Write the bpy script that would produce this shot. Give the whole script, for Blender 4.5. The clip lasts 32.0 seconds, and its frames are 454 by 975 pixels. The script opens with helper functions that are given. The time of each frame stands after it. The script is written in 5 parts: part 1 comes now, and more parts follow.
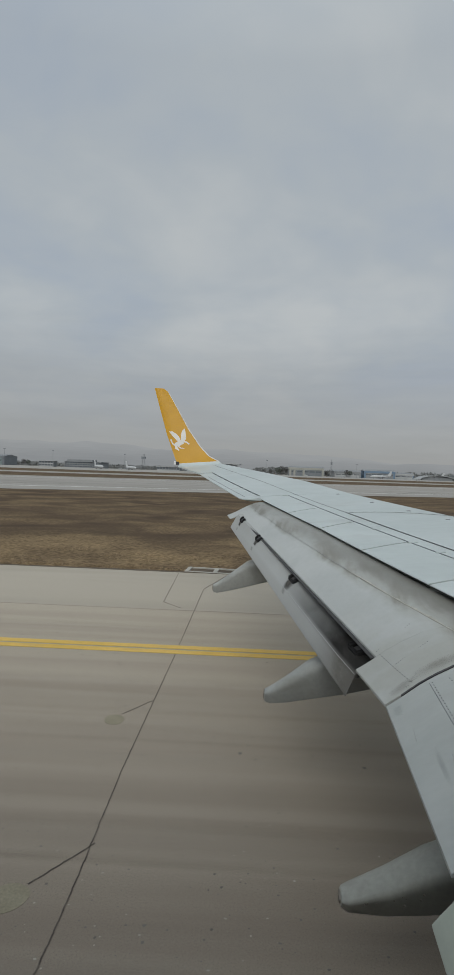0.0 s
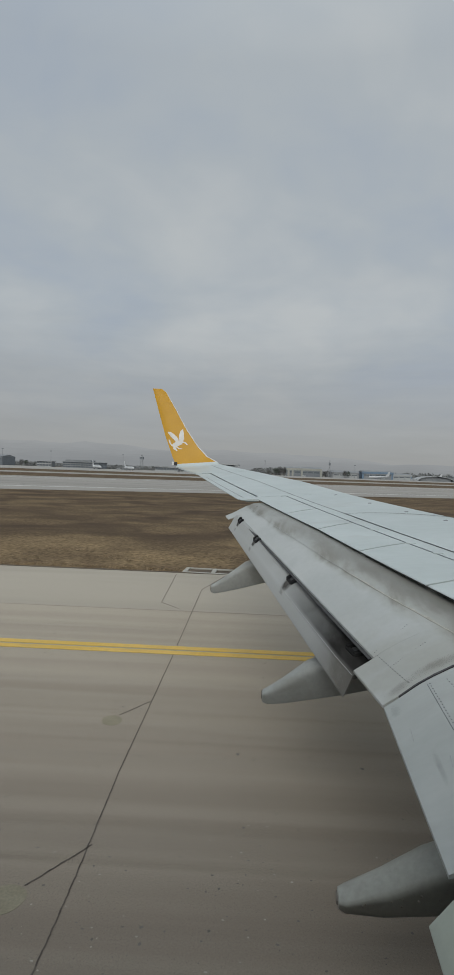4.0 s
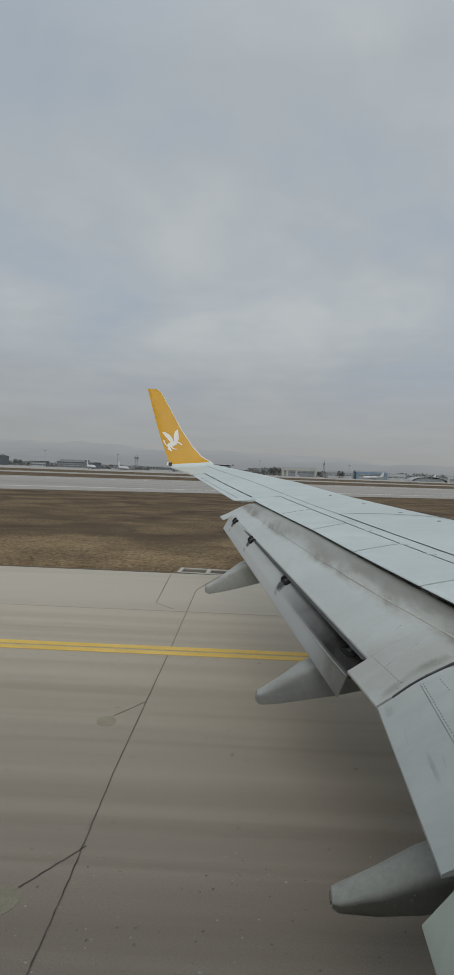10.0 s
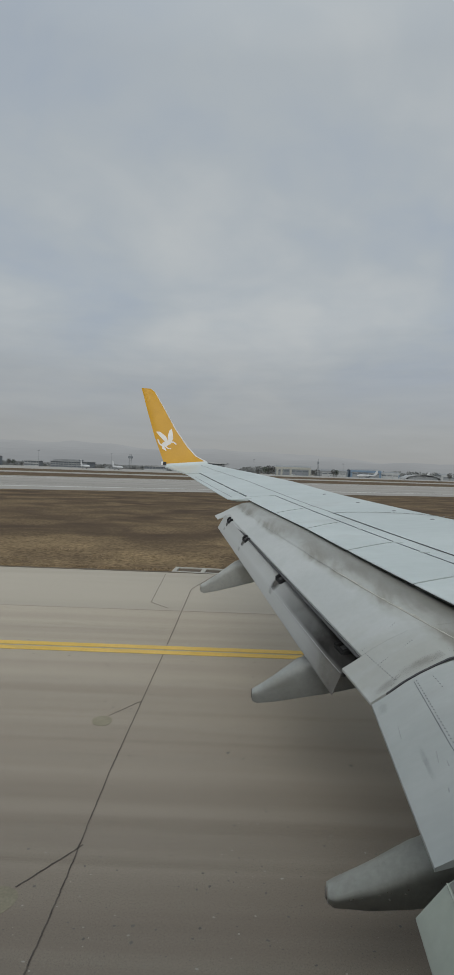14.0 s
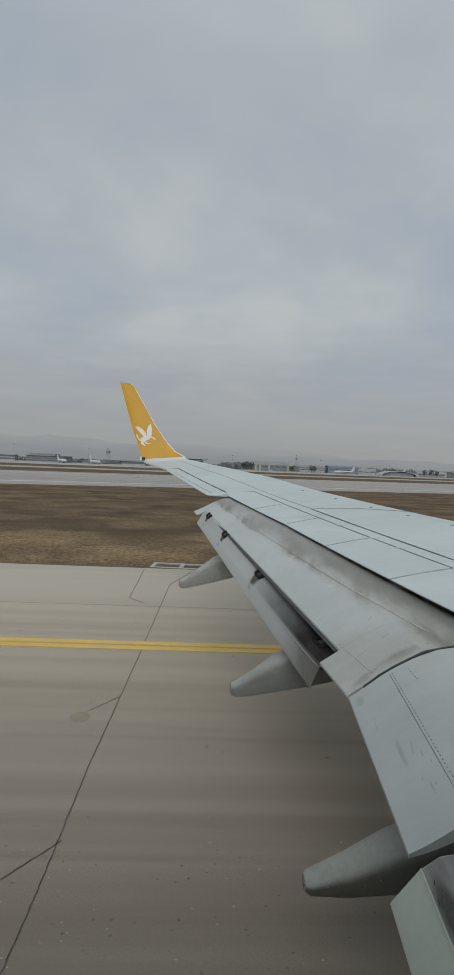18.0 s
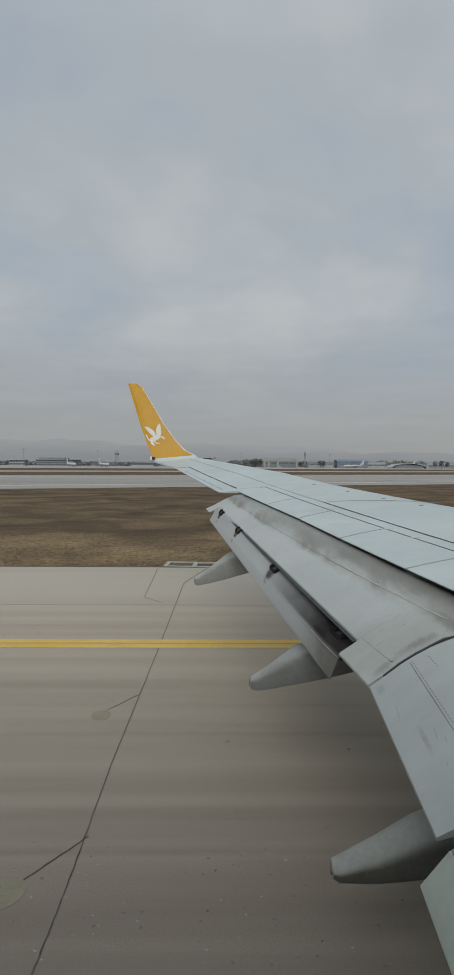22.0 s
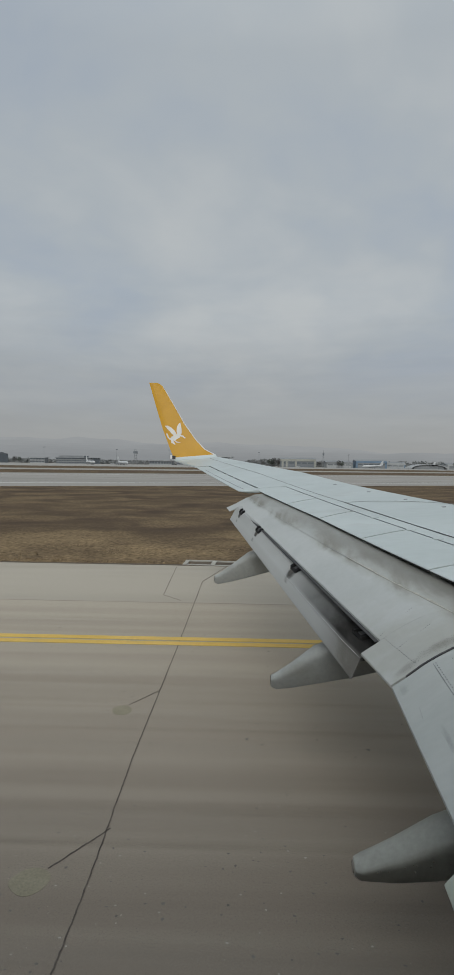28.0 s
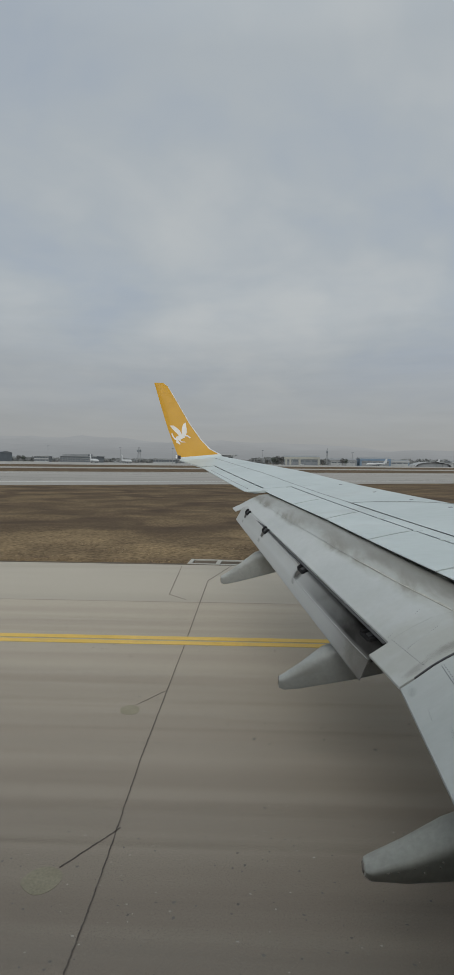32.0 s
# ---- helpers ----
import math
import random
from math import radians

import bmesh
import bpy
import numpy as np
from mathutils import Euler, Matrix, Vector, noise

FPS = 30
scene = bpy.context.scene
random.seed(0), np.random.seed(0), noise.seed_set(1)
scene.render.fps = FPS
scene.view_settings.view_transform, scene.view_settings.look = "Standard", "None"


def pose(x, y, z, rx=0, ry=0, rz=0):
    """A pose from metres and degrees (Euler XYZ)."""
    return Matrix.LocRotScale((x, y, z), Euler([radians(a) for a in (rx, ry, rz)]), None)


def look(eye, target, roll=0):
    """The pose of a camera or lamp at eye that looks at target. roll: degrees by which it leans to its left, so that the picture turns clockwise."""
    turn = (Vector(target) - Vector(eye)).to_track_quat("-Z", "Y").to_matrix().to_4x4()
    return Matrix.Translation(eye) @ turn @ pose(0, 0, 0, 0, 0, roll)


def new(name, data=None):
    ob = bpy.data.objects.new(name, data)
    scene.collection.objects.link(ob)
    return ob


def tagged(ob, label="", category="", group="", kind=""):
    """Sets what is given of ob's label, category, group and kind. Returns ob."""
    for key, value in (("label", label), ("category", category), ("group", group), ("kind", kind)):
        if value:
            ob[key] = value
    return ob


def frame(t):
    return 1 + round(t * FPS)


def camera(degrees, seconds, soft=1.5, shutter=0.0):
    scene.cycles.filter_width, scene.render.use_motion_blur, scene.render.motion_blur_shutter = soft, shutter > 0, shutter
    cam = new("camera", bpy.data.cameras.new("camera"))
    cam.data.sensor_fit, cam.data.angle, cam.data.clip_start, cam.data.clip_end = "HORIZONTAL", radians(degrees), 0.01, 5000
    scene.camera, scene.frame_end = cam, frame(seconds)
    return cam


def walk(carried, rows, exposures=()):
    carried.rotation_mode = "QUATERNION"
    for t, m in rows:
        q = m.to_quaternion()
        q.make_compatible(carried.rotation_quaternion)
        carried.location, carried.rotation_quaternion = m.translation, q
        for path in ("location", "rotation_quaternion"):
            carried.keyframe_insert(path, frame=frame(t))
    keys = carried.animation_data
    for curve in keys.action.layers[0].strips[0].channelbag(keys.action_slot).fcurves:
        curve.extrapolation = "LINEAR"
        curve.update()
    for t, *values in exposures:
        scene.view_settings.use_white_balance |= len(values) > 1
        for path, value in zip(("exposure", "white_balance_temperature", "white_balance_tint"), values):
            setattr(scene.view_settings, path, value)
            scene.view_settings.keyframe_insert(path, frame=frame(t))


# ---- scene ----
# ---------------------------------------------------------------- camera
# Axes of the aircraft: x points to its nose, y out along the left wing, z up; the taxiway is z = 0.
cam = camera(46.4, 32.0, soft=1.6)
ROWS = [
    (0, -0.013, -0.012, 3.871, 6.24, -1.82, 2.09), (0.5, -0.012, -0.012, 3.875, 6.29, -1.75, 2.12),
    (1, -0.011, -0.011, 3.878, 6.12, -1.76, 2.11), (1.5, -0.013, -0.014, 3.878, 5.99, -1.84, 2.18),
    (2, -0.014, -0.013, 3.879, 6.00, -1.82, 2.28), (2.5, -0.014, -0.011, 3.876, 6.19, -1.83, 2.32),
    (3, -0.012, -0.010, 3.873, 6.21, -1.77, 2.27), (3.5, -0.011, -0.008, 3.873, 6.16, -1.78, 2.22),
    (5.5, -0.005, -0.011, 3.872, 5.37, -1.64, 2.01), (6, -0.003, -0.014, 3.879, 5.10, -1.63, 1.94),
    (6.5, -0.005, -0.017, 3.890, 4.89, -1.44, 1.85), (7, -0.010, -0.019, 3.892, 4.84, -1.38, 1.66),
    (7.5, -0.010, -0.021, 3.883, 5.13, -1.77, 2.02), (8, -0.008, -0.020, 3.883, 5.28, -1.58, 1.97),
    (8.5, -0.008, -0.019, 3.884, 5.50, -1.68, 2.09), (9, -0.007, -0.015, 3.882, 5.66, -1.77, 2.20),
    (9.5, -0.009, -0.014, 3.882, 5.64, -1.79, 2.27), (10, -0.011, -0.019, 3.885, 5.47, -1.74, 2.25),
    (10.5, -0.015, -0.025, 3.887, 5.21, -1.79, 2.24), (11, -0.018, -0.025, 3.892, 4.99, -1.69, 2.14),
    (11.5, -0.018, -0.023, 3.892, 5.06, -1.81, 2.23), (12, -0.015, -0.024, 3.890, 5.21, -1.71, 2.12),
    (12.5, -0.015, -0.025, 3.891, 5.24, -1.75, 2.10), (13, -0.016, -0.027, 3.894, 5.17, -1.80, 2.06),
    (13.5, -0.012, -0.034, 3.895, 5.05, -1.72, 2.06), (14, -0.010, -0.043, 3.892, 4.86, -1.83, 1.99),
    (14.5, -0.013, -0.046, 3.893, 4.60, -1.86, 2.11), (16.5, -0.023, -0.061, 3.890, 2.72, -2.08, 2.37),
    (17, -0.023, -0.065, 3.892, 2.51, -2.16, 2.41), (17.5, -0.024, -0.069, 3.897, 2.42, -2.20, 2.48),
    (18, -0.027, -0.072, 3.901, 2.51, -2.24, 2.36), (18.5, -0.028, -0.075, 3.901, 2.45, -2.41, 2.43),
    (19, -0.031, -0.079, 3.897, 2.54, -2.43, 2.37), (19.5, -0.036, -0.085, 3.891, 2.67, -2.48, 1.31),
    (20, -0.042, -0.093, 3.885, 2.88, -2.50, 0.48), (20.5, -0.048, -0.099, 3.880, 3.14, -2.53, 0.39),
    (21, -0.054, -0.103, 3.876, 3.32, -2.53, 0.50), (21.5, -0.060, -0.105, 3.872, 3.44, -2.53, 0.38),
    (22, -0.067, -0.105, 3.869, 3.52, -2.47, 0.42), (22.5, -0.074, -0.106, 3.869, 3.65, -2.45, 0.67),
    (23, -0.080, -0.109, 3.870, 3.81, -2.49, 0.68), (23.5, -0.086, -0.115, 3.871, 4.06, -2.38, 0.64),
    (24, -0.089, -0.122, 3.870, 4.16, -2.64, 0.85), (24.5, -0.090, -0.128, 3.868, 4.18, -2.45, 0.68),
    (25, -0.091, -0.131, 3.866, 4.30, -2.49, 0.82), (25.5, -0.091, -0.133, 3.864, 4.37, -2.52, 0.77),
    (27.5, -0.117, -0.146, 3.865, 5.19, -2.75, 0.66), (28, -0.122, -0.155, 3.869, 5.43, -2.57, 0.89),
    (28.5, -0.128, -0.164, 3.873, 5.77, -2.58, 1.06), (29, -0.133, -0.167, 3.876, 6.04, -2.63, 0.92),
    (29.5, -0.139, -0.167, 3.879, 5.98, -2.66, 0.84), (30, -0.145, -0.167, 3.885, 6.00, -2.85, 0.88),
    (30.5, -0.152, -0.170, 3.894, 5.93, -2.62, 0.76), (31, -0.159, -0.176, 3.903, 5.80, -2.66, 0.71),
    (31.5, -0.164, -0.185, 3.911, 5.83, -2.75, 0.77), (32, -0.166, -0.192, 3.916, 5.82, -2.78, 0.72),
]


def seat_pose(x, y, z, yaw, pitch, roll):
    a, b = radians(yaw), radians(pitch)
    way = Vector((-math.sin(a) * math.cos(b), math.cos(a) * math.cos(b), math.sin(b)))
    return look((x, y, z), Vector((x, y, z)) + way, roll)


walk(cam, [(r[0], seat_pose(*r[1:])) for r in ROWS])

# ---------------------------------------------------------------- world and light
SUN_ELEVATION, SUN_ROTATION = radians(38), radians(190)
world = bpy.data.worlds.new("overcast_sky")
scene.world = world
world.use_nodes = True
wn, wl = world.node_tree.nodes, world.node_tree.links
wn.clear()


def wnode(kind, **values):
    n = wn.new(kind)
    for k, v in values.items():
        n.inputs[k].default_value = v
    return n


w_out = wn.new("ShaderNodeOutputWorld")
w_bg = wnode("ShaderNodeBackground", Strength=1.0)
sky = wn.new("ShaderNodeTexSky")
sky.sky_type, sky.sun_disc = "NISHITA", False
sky.sun_elevation, sky.sun_rotation = SUN_ELEVATION, SUN_ROTATION
dim_sky = wn.new("ShaderNodeVectorMath")
dim_sky.operation = "SCALE"
dim_sky.inputs[3].default_value = 0.08
wl.new(sky.outputs[0], dim_sky.inputs[0])
w_tc = wn.new("ShaderNodeTexCoord")
w_sep = wn.new("ShaderNodeSeparateXYZ")
wl.new(w_tc.outputs["Generated"], w_sep.inputs[0])
lift = wn.new("ShaderNodeMath")
lift.operation = "MAXIMUM"
lift.inputs[1].default_value = 0.0
wl.new(w_sep.outputs[2], lift.inputs[0])
lift2 = wn.new("ShaderNodeMath")
lift2.operation = "ADD"
lift2.inputs[1].default_value = 0.22
wl.new(lift.outputs[0], lift2.inputs[0])
flat = wn.new("ShaderNodeVectorMath")
flat.operation = "DIVIDE"
comb = wn.new("ShaderNodeCombineXYZ")
for i in range(3):
    wl.new(lift2.outputs[0], comb.inputs[i])
wl.new(w_tc.outputs["Generated"], flat.inputs[0])
wl.new(comb.outputs[0], flat.inputs[1])
cl_map = wn.new("ShaderNodeMapping")
cl_map.inputs["Location"].default_value = (1.3, 0.4, 0.0)
cl_map.inputs["Scale"].default_value = (1.0, 1.0, 0.25)
wl.new(flat.outputs[0], cl_map.inputs[0])
cl_big = wnode("ShaderNodeTexNoise", Scale=1.25, Detail=4.0, Roughness=0.5, Distortion=0.35)
cl_small = wnode("ShaderNodeTexNoise", Scale=4.5, Detail=5.0, Roughness=0.5, Distortion=0.4)
for n in (cl_big, cl_small):
    wl.new(cl_map.outputs[0], n.inputs["Vector"])
cl_mix = wnode("ShaderNodeMix", Factor=0.22)
wl.new(cl_big.outputs[0], cl_mix.inputs[2])
wl.new(cl_small.outputs[0], cl_mix.inputs[3])
cl_col = wn.new("ShaderNodeValToRGB")
for e, (pos, c) in zip(cl_col.color_ramp.elements, ((0.36, (0.36, 0.412, 0.475, 1)), (0.66, (0.49, 0.516, 0.523, 1)))):
    e.position, e.color = pos, c
mid = cl_col.color_ramp.elements.new(0.5)
mid.color = (0.413, 0.453, 0.482, 1)
wl.new(cl_mix.outputs[0], cl_col.inputs[0])
# towards the horizon the cloud deck sinks into grey mist, towards the zenith it grows brighter
hz = wn.new("ShaderNodeValToRGB")
hz.color_ramp.interpolation = "EASE"
for e, (pos, c) in zip(hz.color_ramp.elements, ((0.0, (0.0, 0.0, 0.0, 1)), (0.3, (1, 1, 1, 1)))):
    e.position, e.color = pos, c
wl.new(lift.outputs[0], hz.inputs[0])
deck = wnode("ShaderNodeMix")
deck.data_type = "RGBA"
deck.inputs[6].default_value = (0.322, 0.328, 0.332, 1)
wl.new(hz.outputs[0], deck.inputs[0])
wl.new(cl_col.outputs[0], deck.inputs[7])
zen = wn.new("ShaderNodeMapRange")
zen.inputs[1].default_value, zen.inputs[2].default_value = 0.6, 1.0
zen.inputs[3].default_value, zen.inputs[4].default_value = 1.0, 1.6
wl.new(lift.outputs[0], zen.inputs[0])
bright = wn.new("ShaderNodeVectorMath")
bright.operation = "SCALE"
wl.new(deck.outputs[2], bright.inputs[0])
wl.new(zen.outputs[0], bright.inputs[3])
st_map = wn.new("ShaderNodeMapping")
st_map.inputs["Scale"].default_value = (1.6, 1.6, 15.0)
st_noise = wnode("ShaderNodeTexNoise", Scale=1.5, Detail=5.0, Roughness=0.55, Distortion=0.5)
wl.new(w_tc.outputs["Generated"], st_map.inputs[0])
wl.new(st_map.outputs[0], st_noise.inputs["Vector"])
st_low = wn.new("ShaderNodeMapRange")
st_low.interpolation_type = "SMOOTHSTEP"
st_low.inputs[1].default_value, st_low.inputs[2].default_value = 0.42, 0.1
st_low.inputs[3].default_value, st_low.inputs[4].default_value = 0.0, 0.26
wl.new(lift.outputs[0], st_low.inputs[0])
st_off = wn.new("ShaderNodeMath")
st_off.operation = "SUBTRACT"
st_off.inputs[1].default_value = 0.5
wl.new(st_noise.outputs[0], st_off.inputs[0])
st_amt = wn.new("ShaderNodeMath")
st_amt.operation = "MULTIPLY_ADD"
st_amt.inputs[2].default_value = 1.0
wl.new(st_off.outputs[0], st_amt.inputs[0])
wl.new(st_low.outputs[0], st_amt.inputs[1])
streaked = wn.new("ShaderNodeVectorMath")
streaked.operation = "SCALE"
wl.new(bright.outputs[0], streaked.inputs[0])
wl.new(st_amt.outputs[0], streaked.inputs[3])
w_mix = wnode("ShaderNodeMix", Factor=0.94)
w_mix.data_type = "RGBA"
w_mix.inputs[0].default_value = 0.94
wl.new(dim_sky.outputs[0], w_mix.inputs[6])
wl.new(streaked.outputs[0], w_mix.inputs[7])
wl.new(w_mix.outputs[2], w_bg.inputs[0])
wl.new(w_bg.outputs[0], w_out.inputs[0])

sun_data = bpy.data.lights.new("sun", "SUN")
sun_data.energy, sun_data.angle, sun_data.color = 1.4, radians(40), (1.0, 0.99, 0.94)
sun = new("sun", sun_data)
sun.matrix_world = look((0, 0, 0), (math.sin(SUN_ROTATION) * -1.0, -math.cos(SUN_ROTATION), -math.tan(SUN_ELEVATION)))


# ---------------------------------------------------------------- materials
def rgb(c):
    return (*c, 1.0)


def surface(name, base, other=None, scale=1.0, fine=20.0, rough=0.6, metal=0.0, bump=0.05, stretch=(1, 1, 1), spread=(0.35, 0.65),
            grit=0.15, stain=None, stain_scale=0.6, stain_at=(0.55, 0.7), per_piece=0.0, bump_scale=None, coat=0.0, even_grit=False, specular=0.5, tone_fade=None):
    """Two colours mixed by broad noise, fine grain over them, stains of a third colour, and fine relief."""
    m = bpy.data.materials.new(name)
    m.use_nodes = True
    nodes, links = m.node_tree.nodes, m.node_tree.links
    bsdf = nodes["Principled BSDF"]
    tc = nodes.new("ShaderNodeTexCoord")
    mp = nodes.new("ShaderNodeMapping")
    mp.inputs["Scale"].default_value = stretch
    links.new(tc.outputs["Object"], mp.inputs[0])

    def noise_at(s, detail=4.0, distortion=0.0, plain=False):
        n = nodes.new("ShaderNodeTexNoise")
        n.inputs["Scale"].default_value, n.inputs["Detail"].default_value, n.inputs["Distortion"].default_value = s, detail, distortion
        links.new(tc.outputs["Object"] if plain else mp.outputs[0], n.inputs["Vector"])
        return n.outputs[0]

    def ramp(value, lo, hi):
        r = nodes.new("ShaderNodeMapRange")
        r.inputs[1].default_value, r.inputs[2].default_value = lo, hi
        links.new(value, r.inputs[0])
        return r.outputs[0]

    def mix(a, b, factor, blend="MIX"):
        n = nodes.new("ShaderNodeMix")
        n.data_type, n.blend_type = "RGBA", blend
        for socket, v in ((n.inputs[0], factor), (n.inputs[6], a), (n.inputs[7], b)):
            if isinstance(v, (tuple, float)):
                socket.default_value = v
            else:
                links.new(v, socket)
        return n.outputs[2]

    col = mix(rgb(base), rgb(other or base), ramp(noise_at(scale, 5.0, 0.3), *spread))
    if grit:
        g = ramp(noise_at(fine, 3.0, 0.0, even_grit), 0.25, 0.75)
        dark = nodes.new("ShaderNodeMapRange")
        dark.inputs[3].default_value, dark.inputs[4].default_value = 1 - grit, 1 + grit
        links.new(g, dark.inputs[0])
        sc = nodes.new("ShaderNodeVectorMath")
        sc.operation = "SCALE"
        links.new(col, sc.inputs[0])
        links.new(dark.outputs[0], sc.inputs[3])
        col = sc.outputs[0]
    if stain:
        amount = ramp(noise_at(stain_scale, 6.0, 0.6), *stain_at)
        if tone_fade:
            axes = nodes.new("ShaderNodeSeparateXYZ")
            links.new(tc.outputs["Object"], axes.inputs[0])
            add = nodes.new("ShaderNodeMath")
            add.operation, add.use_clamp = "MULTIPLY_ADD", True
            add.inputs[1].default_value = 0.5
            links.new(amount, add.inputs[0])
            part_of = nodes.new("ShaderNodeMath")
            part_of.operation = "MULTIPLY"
            part_of.inputs[1].default_value = tone_fade[2]
            links.new(ramp(axes.outputs[1], *tone_fade[:2]), part_of.inputs[0])
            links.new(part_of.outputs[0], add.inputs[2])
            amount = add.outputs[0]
        col = mix(col, rgb(stain), amount)
    if per_piece:
        info = nodes.new("ShaderNodeObjectInfo")
        r = nodes.new("ShaderNodeMapRange")
        r.inputs[3].default_value, r.inputs[4].default_value = 1 - per_piece, 1 + per_piece
        links.new(info.outputs["Random"], r.inputs[0])
        sc = nodes.new("ShaderNodeVectorMath")
        sc.operation = "SCALE"
        links.new(col, sc.inputs[0])
        links.new(r.outputs[0], sc.inputs[3])
        col = sc.outputs[0]
    links.new(col, bsdf.inputs["Base Color"])
    rr = nodes.new("ShaderNodeMapRange")
    rr.inputs[3].default_value, rr.inputs[4].default_value = max(0.03, rough - 0.08), min(1.0, rough + 0.08)
    links.new(noise_at(scale * 3.0), rr.inputs[0])
    links.new(rr.outputs[0], bsdf.inputs["Roughness"])
    bsdf.inputs["Metallic"].default_value = metal
    bsdf.inputs["Coat Weight"].default_value = coat
    bsdf.inputs["Specular IOR Level"].default_value = specular
    if bump:
        b = nodes.new("ShaderNodeBump")
        b.inputs["Strength"].default_value = bump
        b.inputs["Distance"].default_value = 0.02
        links.new(noise_at(bump_scale or fine * 1.5, 4.0), b.inputs["Height"])
        links.new(b.outputs[0], bsdf.inputs["Normal"])
    return m


M_WING = surface("wing_grey_paint", (0.435, 0.487, 0.488), (0.485, 0.537, 0.538), scale=0.8, fine=9.0, rough=0.42, bump=0.02, grit=0.035,
                 stretch=(0.5, 1.4, 1), stain=(0.34, 0.35, 0.34), stain_scale=1.6, stain_at=(0.6, 0.95))
M_FLAP = surface("flap_grey_paint", (0.362, 0.388, 0.38), (0.402, 0.426, 0.417), scale=1.2, fine=14.0, rough=0.45, bump=0.015, grit=0.03,
                 stretch=(0.45, 1.6, 1), stain=(0.35, 0.36, 0.355), stain_scale=1.3, stain_at=(0.55, 0.85))
M_FLAP_LOW = surface("greenish_flap_paint", (0.37, 0.41, 0.355), (0.405, 0.445, 0.39), scale=1.5, fine=18.0, rough=0.5, bump=0.02, grit=0.05,
                     stain=(0.3, 0.325, 0.285), stain_scale=2.0, stain_at=(0.5, 0.85))
M_FLAP_COVE = surface("sooty_nose_and_cove_shade", (0.08, 0.08, 0.074), (0.19, 0.19, 0.175), scale=1.6, fine=14.0, rough=0.55, bump=0.05, grit=0.1,
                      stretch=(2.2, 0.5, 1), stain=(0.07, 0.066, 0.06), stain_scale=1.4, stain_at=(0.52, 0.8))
M_FAIRING = surface("fairing_grey_paint", (0.29, 0.305, 0.295), (0.34, 0.352, 0.34), scale=1.4, fine=22.0, rough=0.34, bump=0.03, grit=0.07,
                    stain=(0.21, 0.208, 0.18), stain_scale=2.2, stain_at=(0.5, 0.85))
M_FAIRING_DIRTY = surface("grimy_fairing_paint", (0.27, 0.278, 0.25), (0.31, 0.317, 0.288), scale=1.8, fine=26.0, rough=0.36, bump=0.04, grit=0.1,
                          stretch=(1, 1, 1), stain=(0.21, 0.206, 0.18), stain_scale=2.6, stain_at=(0.5, 0.85))
M_YELLOW = surface("winglet_yellow_paint", (0.5, 0.262, 0.009), (0.54, 0.287, 0.013), scale=1.5, specular=0.3, rough=0.4, bump=0.01, grit=0.03)
M_WHITE = surface("white_paint", (0.72, 0.73, 0.74), (0.78, 0.79, 0.8), scale=2.0, rough=0.4, bump=0.01, grit=0.03)
M_EMBLEM = surface("off_white_emblem_paint", (0.6, 0.585, 0.555), (0.66, 0.645, 0.615), scale=3.0, rough=0.45, bump=0.01, grit=0.05)
M_EDGE = surface("pale_edge_paint", (0.5, 0.485, 0.47), (0.58, 0.565, 0.55), scale=3.0, rough=0.5, bump=0.01, grit=0.06)
M_METAL = surface("bare_metal_edge", (0.6, 0.61, 0.62), (0.7, 0.7, 0.71), scale=3.0, rough=0.3, metal=0.9, bump=0.02, grit=0.05)
M_GAP = surface("dark_seal_and_gap_shade", (0.035, 0.035, 0.04), (0.06, 0.06, 0.06), scale=6.0, rough=0.7, bump=0.05)
M_BRACKET = surface("black_bracket_steel", (0.012, 0.012, 0.013), (0.025, 0.025, 0.025), scale=6.0, rough=0.85, bump=0.02, specular=0.12)
M_SEAM = surface("panel_seam", (0.16, 0.17, 0.18), (0.22, 0.23, 0.24), scale=3.0, rough=0.6, bump=0.02)
M_SEALANT = surface("pale_sealant", (0.35, 0.345, 0.305), (0.44, 0.432, 0.39), scale=3.0, rough=0.6, bump=0.1, stain=(0.3, 0.285, 0.25), stain_scale=2.5, stain_at=(0.55, 0.8))
M_SCUFF = surface("faint_scuff", (0.315, 0.328, 0.328), (0.36, 0.372, 0.372), scale=8.0, rough=0.5, bump=0.0)
M_RIVET = surface("rivet_head", (0.15, 0.157, 0.163), (0.21, 0.22, 0.225), scale=5.0, rough=0.45, bump=0.0)
# Hull is out of view; its grey is kept low to limit bounced light.
M_HULL = surface("fuselage_grey_paint", (0.3, 0.31, 0.32), (0.34, 0.35, 0.36), scale=0.6, rough=0.35, bump=0.01, grit=0.02)
M_TYRE = surface("tyre_rubber", (0.025, 0.025, 0.027), (0.04, 0.04, 0.04), scale=5.0, rough=0.8, bump=0.15)
# The fade along y paints the aircraft's soft shade into the concrete colour.
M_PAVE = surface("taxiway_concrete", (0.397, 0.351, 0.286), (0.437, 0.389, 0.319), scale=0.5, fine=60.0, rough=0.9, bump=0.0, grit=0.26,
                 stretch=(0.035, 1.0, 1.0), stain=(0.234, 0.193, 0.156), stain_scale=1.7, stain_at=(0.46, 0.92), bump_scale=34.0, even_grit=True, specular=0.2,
                 tone_fade=(11.0, 2.5, 0.8))
